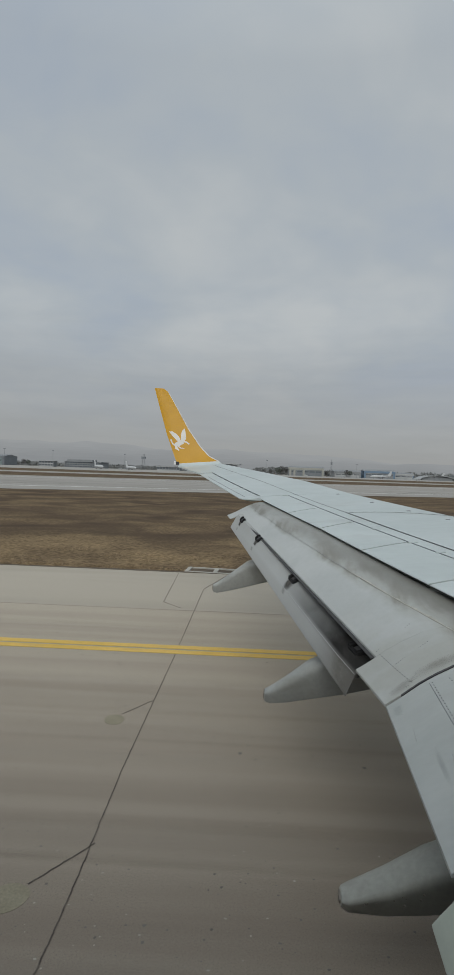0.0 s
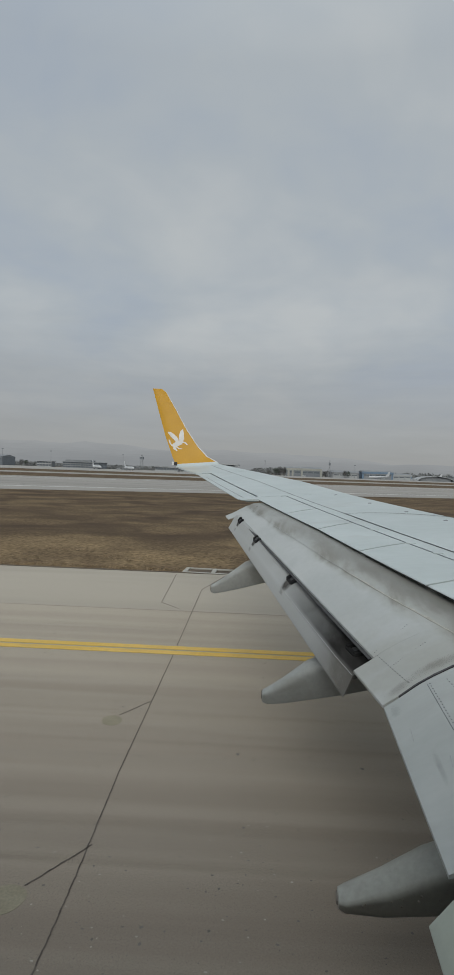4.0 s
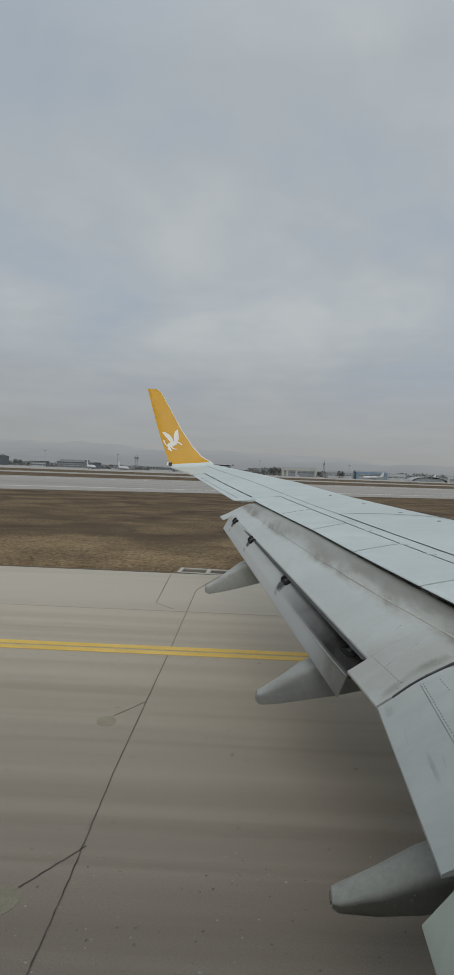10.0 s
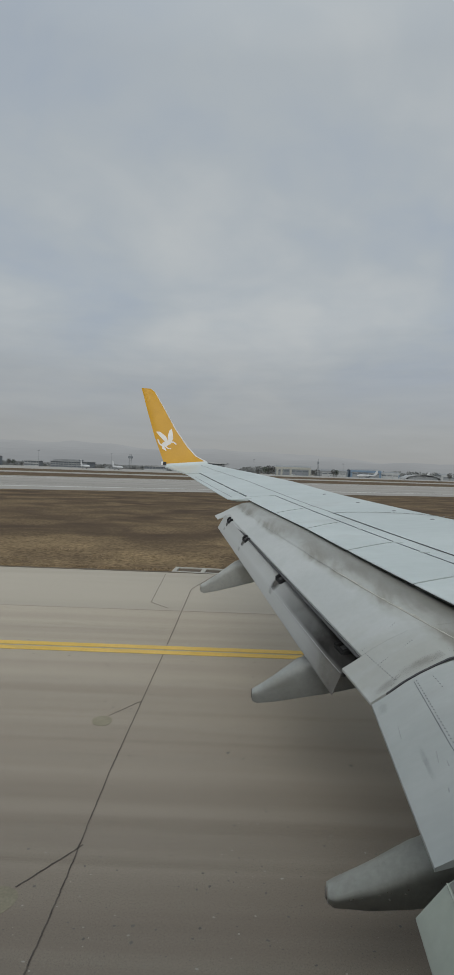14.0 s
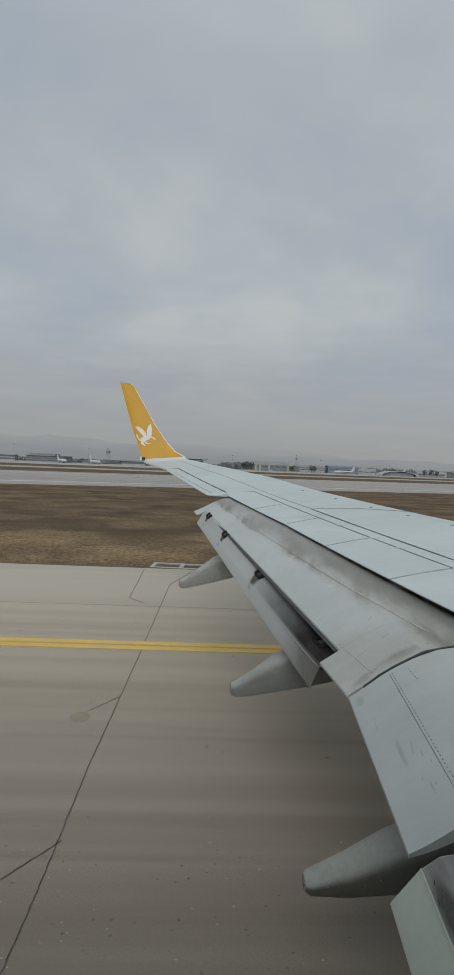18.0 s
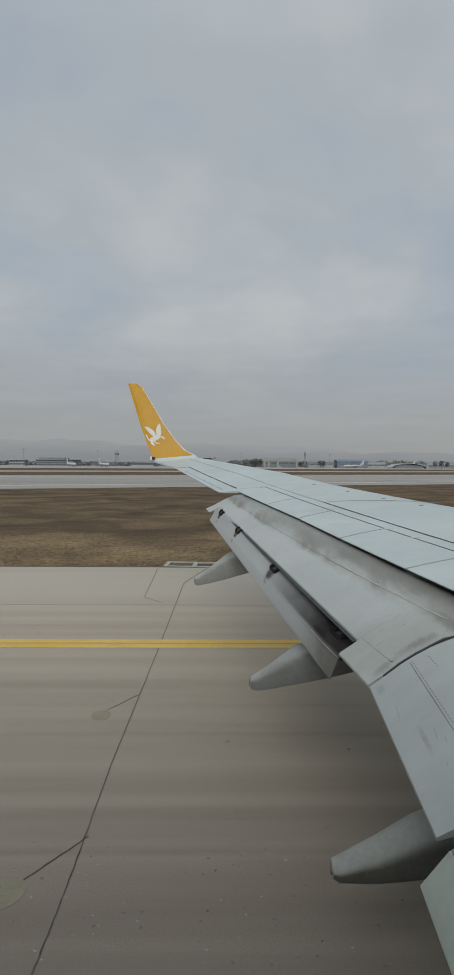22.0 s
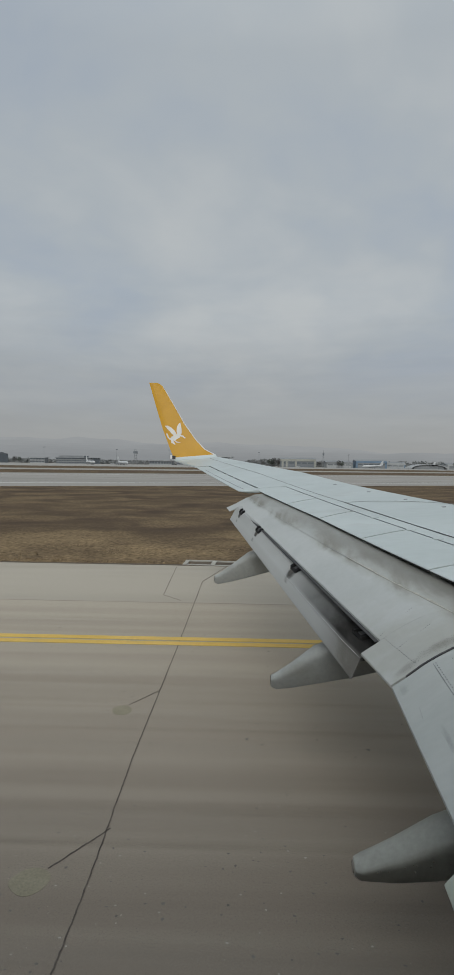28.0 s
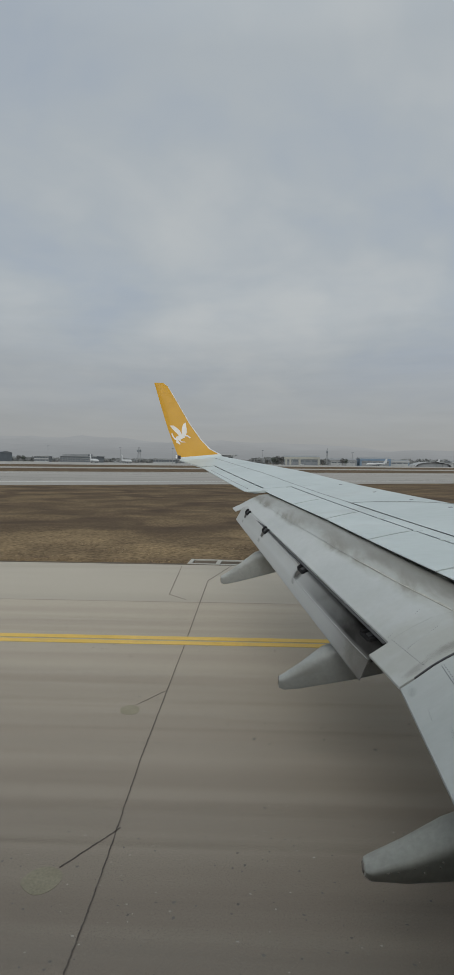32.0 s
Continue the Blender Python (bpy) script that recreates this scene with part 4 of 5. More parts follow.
for y, i, dy, di in ((3.35, 1.75, 0.1, 0.12), (3.28, 2.05, 0.05, 0.03), (3.1, 1.6, 0.03, 0.05), (3.2, 2.2, 0.02, 0.06), (3.02, 2.0, 0.02, 0.02), (3.75, 0.7, 0.16, 0.1)):
    part("scuff", strip([inb_point(y, i) + Vector((0, 0, 0.0008)), inb_point(y + dy, i + di) + Vector((0, 0, 0.0003))], 0.008, 0.0006), M_SCUFF, inb_flap, "faint grey scuff mark")

for y0, y1, i0, i1 in ((3.2, 3.62, 1.1, 1.45), (2.95, 3.1, 1.75, 1.9), (4.1, 4.3, 0.1, 0.8)):
    smear(inb_point, y0, y1, i0, i1, M_RUB, inb_flap)

# inboard aft flap
INA = [(0.767, 1.743), (0.90, 1.92), (1.0, 2.0), (1.2, 2.05)]
ina_flap = smooth(part("inboard_aft_flap", plate([[Vector((x - 0.02 * k, 2.55 - k, z + 0.01 * k)) for x, z in INA] for k in (0, 0.6, 1.2, 1.9)], 0.05), M_FLAP_LOW, airliner, "greenish-grey inboard aft flap"), 25)
part("aft_flap_nose", plate([[Vector((x - 0.02 * k, 2.54 - k, z + 0.01 * k + 0.004)) for x, z in ((0.915, 1.932), (0.96, 1.972), (1.0, 2.002), (1.2, 2.052))] for k in (0, 0.6, 1.2, 1.88)], 0.003, taper=False), M_FLAP_COVE, ina_flap, "dark sooty nose of the flap")
seam([Vector((0.905 - 0.02 * k, 2.545 - k, 1.932 + 0.01 * k)) for k in (0, 0.6, 1.2, 1.88)], 0.008, M_FLAP_LOW, ina_flap, "edge_strip")


def ina_point(y, i):
    k, a = 2.55 - y, int(min(i, 2))
    p = [lerp(INA[a][c], INA[a + 1][c], i - a) for c in (0, 1)]
    return Vector((p[0] - 0.02 * k, y, p[1] + 0.01 * k + 0.008))


for y, i, dy, di in ((2.42, 1.3, 0.02, 0.09), (2.3, 1.2, 0.04, 0.03), (2.24, 1.35, 0.02, 0.05), (2.36, 1.5, 0.012, 0.06)):
    part("scrape", strip([ina_point(y, i), ina_point(y + dy, i + di)], 0.005, 0.0006), M_TYRE, ina_flap, "black scrape mark")
smear(ina_point, 1.9, 2.53, 1.05, 1.9, M_SOOT, ina_flap)


# flap track fairings: stations of (x, z_top, z_bottom, half width)
def fairing(y, stations, label, material, boxy=False):
    def ring_at(x, zt, zb, w):
        h = zt - zb
        if boxy:
            side = [(0.0, 1.0), (0.38, 0.985), (0.68, 0.94), (0.88, 0.86), (0.98, 0.78), (1.0, 0.7), (0.94, 0.55), (0.56, 0.06), (0.5, 0.015), (0.42, 0.0), (0.0, 0.0)]
            return [Vector((x, y + w * a, zb + h * b)) for a, b in side] + [Vector((x, y - w * a, zb + h * b)) for a, b in side[-2:0:-1]]
        half = [(0.0, 1.0), (0.3, 0.985), (0.58, 0.95), (0.82, 0.885), (0.96, 0.81), (1.0, 0.73), (0.97, 0.64), (0.5, 0.04), (0.42, 0.0), (0.0, 0.0)]
        return [Vector((x, y + w * a, zb + h * b)) for a, b in half] + [Vector((x, y - w * a, zb + h * b)) for a, b in half[-2:0:-1]]

    f = smooth(part("flap_track_fairing", loft([ring_at(*st) for st in stations]), material, airliner, label), 32)
    x, zt, zb, w = stations[0]
    part("drain_tip", loft([ring_at(x - 0.004, zt + 0.004, zb - 0.004, w + 0.004), ring_at(x + 0.006, zt + 0.01, zb - 0.014, w + 0.016)]), M_SPOT, f, "dark rimmed tip")


fairing(3.45, [(0.448, 1.125, 1.085, 0.036), (0.458, 1.145, 1.06, 0.072), (0.50, 1.165, 1.04, 0.096), (0.74, 1.30, 1.055, 0.13), (1.0, 1.47, 1.105, 0.16), (1.4, 1.65, 1.2, 0.19), (2.0, 1.8, 1.36, 0.2), (3.0, 2.0, 1.6, 0.144)],
        "grimy greenish-grey canoe-shaped fairing close to the fuselage", M_FAIRING_DIRTY)
fairing(5.98, [(-0.158, 1.385, 1.305, 0.03), (-0.148, 1.395, 1.27, 0.06), (-0.09, 1.43, 1.25, 0.08), (0.10, 1.57, 1.28, 0.10), (0.34, 1.77, 1.34, 0.13), (0.75, 1.95, 1.44, 0.16), (1.3, 2.1, 1.6, 0.18), (2.2, 2.3, 2.0, 0.12)],
        "grey canoe-shaped flap track fairing under the outboard flap", M_FAIRING, True)
fairing(9.58, [(-1.255, 1.77, 1.68, 0.03), (-1.245, 1.785, 1.65, 0.06), (-1.18, 1.82, 1.63, 0.08), (-0.95, 1.99, 1.685, 0.10), (-0.64, 2.24, 1.775, 0.13), (-0.2, 2.42, 1.91, 0.16), (0.4, 2.6, 2.1, 0.18), (1.2, 2.75, 2.45, 0.1)],
        "grey canoe-shaped flap track fairing towards the wing tip", M_FAIRING, True)

speck_rng = random.Random(17)
near_fairing = [ob for ob in airliner.children if ob.name.startswith("flap_track_fairing")][0]
bm = bmesh.new()
for _ in range(16):
    k = speck_rng.random()
    x, z, w = lerp(0.55, 1.3, k), lerp(1.12, 1.42, k) + speck_rng.uniform(-0.03, 0.03), lerp(0.105, 0.185, k)
    r = speck_rng.uniform(0.003, 0.007)
    at = Vector((x, 3.45 - w, z))
    bmesh.ops.create_icosphere(bm, subdivisions=1, radius=r, matrix=Matrix.Translation(at))
tagged(part("drips", bm, M_SPOT, near_fairing, "small dark oil specks"), kind="stuff")

# the wing root closes towards the fuselage
part("wing_root_panel", plate([[on_top(lerp(2.15 + 0.1 * (4.5 - y), along(HINGE, y) - 0.014, k / 4), y) for k in range(5)] for y in (0.42, 2.0, 3.3, 4.48)], 0.14), M_WING, airliner)
smooth(part("inboard_flap_root", plate([[Vector((x, y, z)) for x, z in ((1.3, 2.12), (1.6, 2.25), (1.95, 2.34), (2.4, 2.33), (2.7, 2.2))] for y in (0.42, 1.5, 2.69)], 0.12), M_FLAP, inb_flap))

# fuselage shell round the seat, open at the window band
def hull_ring(x, a0, a1, r, n=20):
    outer = [Vector((x, -1.5 + r * math.cos(lerp(a0, a1, k / n)), 3.45 + r * 1.06 * math.sin(lerp(a0, a1, k / n)))) for k in range(n + 1)]
    inner = [Vector((x, -1.5 + (r - 0.08) * math.cos(lerp(a0, a1, k / n)), 3.45 + (r - 0.08) * 1.06 * math.sin(lerp(a0, a1, k / n)))) for k in range(n + 1)]
    return outer + inner[::-1]


LOW, HIGH = radians(-24), radians(46)
fuselage = smooth(part("fuselage", loft([hull_ring(x, HIGH, math.tau + LOW, r) for x, r in ((-13, 1.5), (-9, 1.8), (-5, 1.88), (9, 1.88), (14, 1.8), (17, 1.3))]), M_HULL, airliner, "plain grey rounded fuselage beside the wing"))
for x0, x1 in ((-13, -2.2), (2.8, 17)):
    r = {-13: 1.5, -2.2: 1.88, 2.8: 1.88, 17: 1.3}
    smooth(part("window_band", loft([hull_ring(x, LOW, HIGH, r[x], 6) for x in (x0, x1)]), M_HULL, fuselage))
# Unseen bulge, added to block sky light from the ground beside the fuselage.
smooth(part("belly_fairing", loft([[Vector((x, -1.5 + w * math.cos(a), 1.85 + h * math.sin(a))) for a in [math.tau * k / 24 for k in range(24)]] for x, w, h in ((-6.5, 0.6, 0.3), (-4.5, 1.7, 0.75), (-1, 2.35, 0.95), (7, 2.35, 0.95), (10, 1.7, 0.75))]), M_HULL, fuselage, "unseen rounded grey belly fairing, added to shade the ground"))
gear = part("landing_gear", tube((3.2, 1.36, 0.5), (3.2, 1.1, 2.3), 0.1, 0.13, 10), M_METAL, airliner, "main landing gear leg")
for dy in (-0.42, 0.42):
    bm = tube((3.2, 1.36 + dy - 0.2, 0.55), (3.2, 1.36 + dy + 0.2, 0.55), 0.55, 0.55, 24)
    bmesh.ops.bevel(bm, geom=[e for e in bm.edges if abs(e.verts[0].co.y - e.verts[1].co.y) < 0.01], offset=0.08, segments=3, affect="EDGES")
    smooth(part("wheel", bm, M_TYRE, gear, "black rubber tyre"))


# ---------------------------------------------------------------- taxiway details
# older asphalt patch that crosses the taxiway ahead, with its ragged sealed joint
edge_rng = random.Random(5)
lead = [(lerp(-14.9, 26.9, k / 120), lerp(-7.0, 19.9, k / 120)) for k in range(121)]
lead = [(x + 0.05 * noise.noise(Vector((x * 0.6, 0, 0))) + edge_rng.uniform(-0.05, 0.05), y) for x, y in lead]
sheet("asphalt_patch", lead + [(38.0, 19.9), (-3.8, -7.0)], 0.003, M_ASPHALT, "dark asphalt patch laid diagonally across the taxiway", "pavement")
for pts, w in ((lead, 0.09), ([(lerp(-3.8, 38.0, k / 60), lerp(-7.0, 19.9, k / 60) + 0.04 * math.sin(k * 1.7)) for k in range(61)], 0.04)):
    marking(pts, w, M_CRACK, "black sealed joint along the asphalt patch", 0.004)
# long soft tyre streaks and paler worn lanes between them
for y, half, material in ((8.75, 0.8, M_STREAK), (9.45, 0.3, M_STREAK), (8.25, 0.1, M_STREAK), (7.7, 0.35, M_STREAK), (7.35, 0.07, M_STREAK), (6.9, 0.25, M_STREAK_PALE), (6.15, 0.28, M_STREAK),
                          (5.62, 0.16, M_STREAK), (5.35, 0.3, M_STREAK_PALE), (4.75, 0.2, M_STREAK), (4.3, 0.35, M_STREAK), (3.8, 0.25, M_STREAK_PALE), (3.3, 0.4, M_STREAK), (2.2, 0.8, M_STREAK),
                          (12.6, 0.5, M_STREAK), (5.06, 0.07, M_STREAK), (5.02, 0.05, M_STREAK)):
    bm = bmesh.new()
    xs = [-60 + 6 * k for k in range(31)]
    lo = [bm.verts.new((x, y - half + 0.06 * noise.noise(Vector((x * 0.05, y, 0))), 0.0016)) for x in xs]
    hi = [bm.verts.new((x, y + half + 0.06 * noise.noise(Vector((x * 0.05, y, 0))), 0.0016)) for x in xs]
    for k in range(30):
        bm.faces.new((lo[k], lo[k + 1], hi[k + 1], hi[k]))
    laid(tagged(part("tyre_streak", bm, material, None), "soft dark tyre streak along the concrete" if material is M_STREAK else "paler worn lane along the concrete", "streak", kind="structure"))
# joints and tar-sealed cracks of the runway
for c in (128, 150, 168):
    bm = strip([Vector((x, c + x * TILT + 0.2 * math.sin(x * 0.05), -0.028)) for x in range(-600, 601, 10)], 0.16, 0.005)
    tagged(part("road_marking", bm, M_JOINT, None), "dark longitudinal joint in the runway", "joint", kind="structure")
crack_rng = random.Random(21)
for k, (x, c) in enumerate(((-62, 122), (-18, 140), (24, 119), (66, 156), (118, 132), (-120, 160), (-260, 110), (-300, 128), (-345, 150), (-390, 118), (-230, 150), (-430, 140))):
    net = thing("runway_crack", (x, c + x * TILT, -0.028), "branching black tar-sealed crack in the runway asphalt", "crack", "tar-sealed runway cracks")
    for j in range(4):
        a = Vector((x + 4.0 * j, c + x * TILT + 2.0 * j, -0.027))
        pts = [a]
        for _ in range(9):
            pts.append(pts[-1] + Vector((crack_rng.uniform(0.4, 1.6), 0.5 * crack_rng.uniform(-0.4, 1.6) + (0.9 if j % 2 else -0.4), 0)))
        part("sealed_branch", strip(pts, 0.13, 0.004), M_CRACK, net)
# long wandering sealed cracks that follow the runway
for c in (104, 117, 123, 137, 143):
    bm = strip([Vector((x, c + x * TILT + 1.2 * noise.noise(Vector((x * 0.03, c, 0))) + 0.25 * noise.noise(Vector((x * 0.4, c, 3))), -0.0265)) for x in range(-520, -60, 3)], 0.09, 0.004)
    tagged(part("sealed_crack", bm, M_CRACK, None), "long black tar-sealed crack along the runway", "crack", kind="structure")
# transverse sealed joint with short branches to round filled core holes
crack = thing("pavement_crack", (-2, 8, 0.003), "narrow dark sealed crack across the taxiway concrete", "crack")


def crack_line(points, width):
    pts = []
    for (x0, y0), (x1, y1) in zip(points, points[1:]):
        n = max(3, int(math.dist((x0, y0), (x1, y1)) / 0.02))
        for k in range(n):
            x, y = lerp(x0, x1, k / n), lerp(y0, y1, k / n)
            pts.append(Vector((x + 0.005 * noise.noise(Vector((x * 2, y * 3.0, 1))) + 0.007 * noise.noise(Vector((x * 3, y * 11.0, 7))) + 0.006 * noise.noise(Vector((x * 3, y * 41.0, 2))), y, 0.0022)))
    pts.append(Vector((*points[-1], 0.0022)))
    part("sealed_joint", strip(pts, width, 0.003), M_FINE_CRACK, crack)


crack_line([(-1.5, -3.0), (-1.75, 3.59), (-1.79, 4.5), (-1.94, 6.48), (-2.04, 8.54), (-2.15, 10.73), (-2.5, 16.89)], 0.014)
crack_line([(-2.5, 16.89), (-1.93, 19.7)], 0.015)
crack_line([(-3.8, 19.2), (-3.38, 14.97), (-2.76, 14.41)], 0.013)
crack_line([(-2.04, 8.54), (-2.41, 7.95)], 0.013)
crack_line([(-1.80, 5.14), (-2.22, 4.53)], 0.016)
for x, y, r in ((-2.46, 7.75, 0.15), (-2.32, 4.36, 0.19)):
    hole = thing("core_patch", (x, y, 0.0), "round ochre mortar filling of a core hole in the concrete", "patch", "filled core holes")
    bm = tube((x, y, -0.01), (x, y, 0.003), r, r, 22)
    for v in bm.verts:
        v.co += Vector((noise.noise(v.co * 3), noise.noise(v.co * 3 + Vector((5, 0, 0))), 0)) * 0.05
    part("mortar", bm, M_MORTAR, hole)

# worn yellow cross bar on the shoulder and the runway holding position ahead
laid(marking([(-39.5, 12.6), (-36.0, 16.6)], 0.75, M_LINE_FADED, "faded yellow cross bar on the shoulder"))
HOLD = 37.0
hold_x = lambda off, y: HOLD + off - 0.14 * (y - 12.2)
hold_base = sheet("holding_position", [(hold_x(-1.55, -8), -8), (hold_x(0.88, -8), -8), (hold_x(0.88, 12.2), 12.2), (hold_x(-1.55, 12.2), 12.2)], 0.0045, M_HOLD_BLACK, "black painted field under the runway holding lines", "road marking")
for off in (-1.36, -0.74):
    for j in range(10):
        y = 12.1 - 2.08 * j
        part("dash", strip([Vector((hold_x(off, y), y, 0.008)), Vector((hold_x(off, y - 1.15), y - 1.15, 0.008))], 0.32, 0.003), M_HOLD_YELLOW, hold_base)
for off in (0.1, 0.7):
    part("bar", strip([Vector((hold_x(off, y), y, 0.008)) for y in (-7.9, 2, 12.1)], 0.3, 0.003), M_HOLD_YELLOW, hold_base)


def drain(x, y):
    d = thing("drain_cover", (x, y, -0.05), "pale concrete drain frame with two openings at the grass edge", "drain", "drains along the taxiway")
    for x0, x1, y0, y1 in ((-1.15, 1.15, -0.5, -0.36), (-1.15, 1.15, 0.36, 0.5), (-1.15, -1.0, -0.36, 0.36), (-0.08, 0.08, -0.36, 0.36), (1.0, 1.15, -0.36, 0.36)):
        part("frame_bar", boxed(x + x0, x + x1, y + y0, y + y1, -0.2, 0.02), M_KERB, d)
    for x0 in (-0.94, 0.07):
        part("grate", boxed(x + x0, x + x0 + 0.87, y - 0.355, y + 0.355, -0.2, -0.02), M_SOIL, d, "dark recessed grate")


def inset_lamp(x, y):
    e = thing("inset_lamp", (x, y, 0.0), "small dark inset lamp in the taxiway shoulder", "lamp", "taxiway edge lamps")
    smooth(part("base", tube((x, y, -0.02), (x, y, 0.02), 0.16, 0.13, 16), M_SEAM, e))
    smooth(part("lens", tube((x, y, 0.02), (x, y, 0.05), 0.08, 0.05, 12), M_GLASS_FAR, e, "dark glass lens"))
    part("cable_slot", strip([Vector((x + 0.17, y, 0.0)), Vector((x + 1.3, y + 0.3, 0.0))], 0.025, 0.003), M_FINE_CRACK, e)


for x in (-29.2, -2.52, 24.2):
    drain(x, 20.1 + LANE * (x + 2.5))
for x, y in ((-11.4, 13.8), (-41.0, 11.6)):
    inset_lamp(x, y)

board = thing("marker_board", (34.7, 31.8, -0.06), "white slatted marker board standing in the dry grass", "sign")
for k in range(4):
    part("slat", boxed(34.4 + 0.16 * k, 34.52 + 0.16 * k, 31.77, 31.81, 0.05, 1.3), M_WHITE, board)
for z in (0.3, 1.05):
    part("rail", boxed(34.38, 35.04, 31.815, 31.86, z, z + 0.08), M_WHITE, board)
part("foot", boxed(34.3, 35.1, 31.6, 32.0, -0.1, 0.0), M_KERB, board, "pale concrete footing")

manhole = thing("manhole", (-37.5, 25.0, -0.06), "round concrete manhole in the grass", "manhole")
smooth(part("ring", tube((-37.5, 25.0, -0.2), (-37.5, 25.0, 0.02), 0.75, 0.72, 24), M_KERB, manhole))
smooth(part("lid", tube((-37.5, 25.0, 0.0), (-37.5, 25.0, 0.035), 0.45, 0.45, 20), M_SEAM, manhole, "dark iron lid"))


# ---------------------------------------------------------------- grass
def mesh_stuff(name, verts, faces, material, label, category):
    me = bpy.data.meshes.new(name)
    me.from_pydata(verts, [], faces)
    me.materials.append(material)
    return tagged(new(name, me), label, category, kind="stuff")


rng = random.Random(7)
verts, faces = [], []
for i in range(4200):
    y = 19.74 + 1.1 * rng.random() ** 1.8
    x = rng.uniform(-0.72, 0.75) * (y + 4)
    for _ in range(2):
        a, h, w = rng.uniform(0, math.tau), rng.uniform(0.01, 0.045), rng.uniform(0.02, 0.05)
        px, py = x + rng.uniform(-0.1, 0.1), y + rng.uniform(-0.02, 0.1)
        dx, dy = math.cos(a) * w, math.sin(a) * w
        n = len(verts)
        verts += [(px - dx, py - dy, -0.062), (px + dx, py + dy, -0.062), (px + rng.uniform(-0.06, 0.06), py + rng.uniform(-0.06, 0.06), -0.06 + h)]
        faces.append((n, n + 1, n + 2))
for i in range(7000):
    y = 20.0 + 5.0 * rng.random() ** 1.5
    x = rng.uniform(-0.72, 0.75) * (y + 4)
    if noise.noise(Vector((x * 0.25, y * 0.5, 3.0))) < 0.0:
        continue
    for _ in range(2):
        a, h, w = rng.uniform(0, math.tau), rng.uniform(0.008, 0.025), rng.uniform(0.02, 0.06)
        px, py = x + rng.uniform(-0.15, 0.15), y + rng.uniform(-0.15, 0.15)
        dx, dy = math.cos(a) * w, math.sin(a) * w
        n = len(verts)
        verts += [(px - dx, py - dy, -0.062), (px + dx, py + dy, -0.062), (px + rng.uniform(-0.1, 0.1), py + rng.uniform(-0.1, 0.1), -0.06 + h)]
        faces.append((n, n + 1, n + 2))
laid(mesh_stuff("grass", verts, faces, M_BLADE, "short dry brown grass tufts", "grass"))

verts, faces = [], []
for i in range(900):
    x, y, r = rng.uniform(-9, 9), rng.uniform(1.5, 12), rng.uniform(0.004, 0.018) * (1.8 if rng.random() < 0.06 else 1.0)
    n, m = len(verts), 7
    verts += [(x + math.cos(q * math.tau / m) * r * rng.uniform(0.6, 1.3), y + math.sin(q * math.tau / m) * r * rng.uniform(0.6, 1.3), 0.002) for q in range(m)]
    faces.append(tuple(range(n, n + m)))
laid(mesh_stuff("tar_spots", verts, faces, M_SPOT, "small dark tar spots scattered on the concrete", "spots"))
# small chips and pale stones in the worn surface close to the aircraft
spot_rng = random.Random(31)
for material, count, label in ((M_SPOT, 700, "tiny dark chips in the worn concrete"), (M_PALE_STONE, 420, "tiny pale stones in the worn concrete")):
    verts, faces = [], []
    for _ in range(count):
        x, y = spot_rng.uniform(-6.5, 6.5), 1.8 + 6.5 * spot_rng.random() ** 1.4
        r, lean, base = spot_rng.uniform(0.003, 0.011), spot_rng.uniform(0.4, 1.0), len(verts)
        for k in range(5):
            a, q = k * math.tau / 5 + lean, r * spot_rng.uniform(0.6, 1.3)
            verts.append((x + 1.5 * q * math.cos(a), y + q * math.sin(a), 0.0018))
        faces.append(tuple(range(base, base + 5)))
    laid(mesh_stuff("surface_chips", verts, faces, material, label, "chips"))

verts, faces = [], []
for i in range(350):
    x, y, r = rng.uniform(-8, 8), rng.uniform(1.5, 9), rng.uniform(0.004, 0.011)
    n, m = len(verts), 6
    verts += [(x + math.cos(q * math.tau / m) * r * rng.uniform(0.6, 1.3), y + math.sin(q * math.tau / m) * r * rng.uniform(0.6, 1.3), 0.003) for q in range(m)]
    faces.append(tuple(range(n, n + m)))
laid(mesh_stuff("pale_grit", verts, faces, M_SHOULDER, "pale bits of exposed aggregate in the concrete", "grit"))

verts, faces = [], []
for k in range(900):
    x = -60 + k * 0.15
    w = 0.1 + 0.12 * abs(noise.noise(Vector((x * 0.7, 0, 0)))) + 0.05 * rng.random()
    n = len(verts)
    verts += [(x, 19.72 - 0.35 * w, 0.002), (x, 19.72 + w, 0.012), (x, 19.74 + w, -0.07)]
    if k:
        faces += [(n - 3, n, n + 1, n - 2), (n - 2, n + 1, n + 2, n - 1)]
laid(mesh_stuff("soil_lip", verts, faces, M_SOIL, "ragged dark soil lip along the concrete edge", "soil"))


# ---------------------------------------------------------------- buildings across the airfield
FAR = 850.0


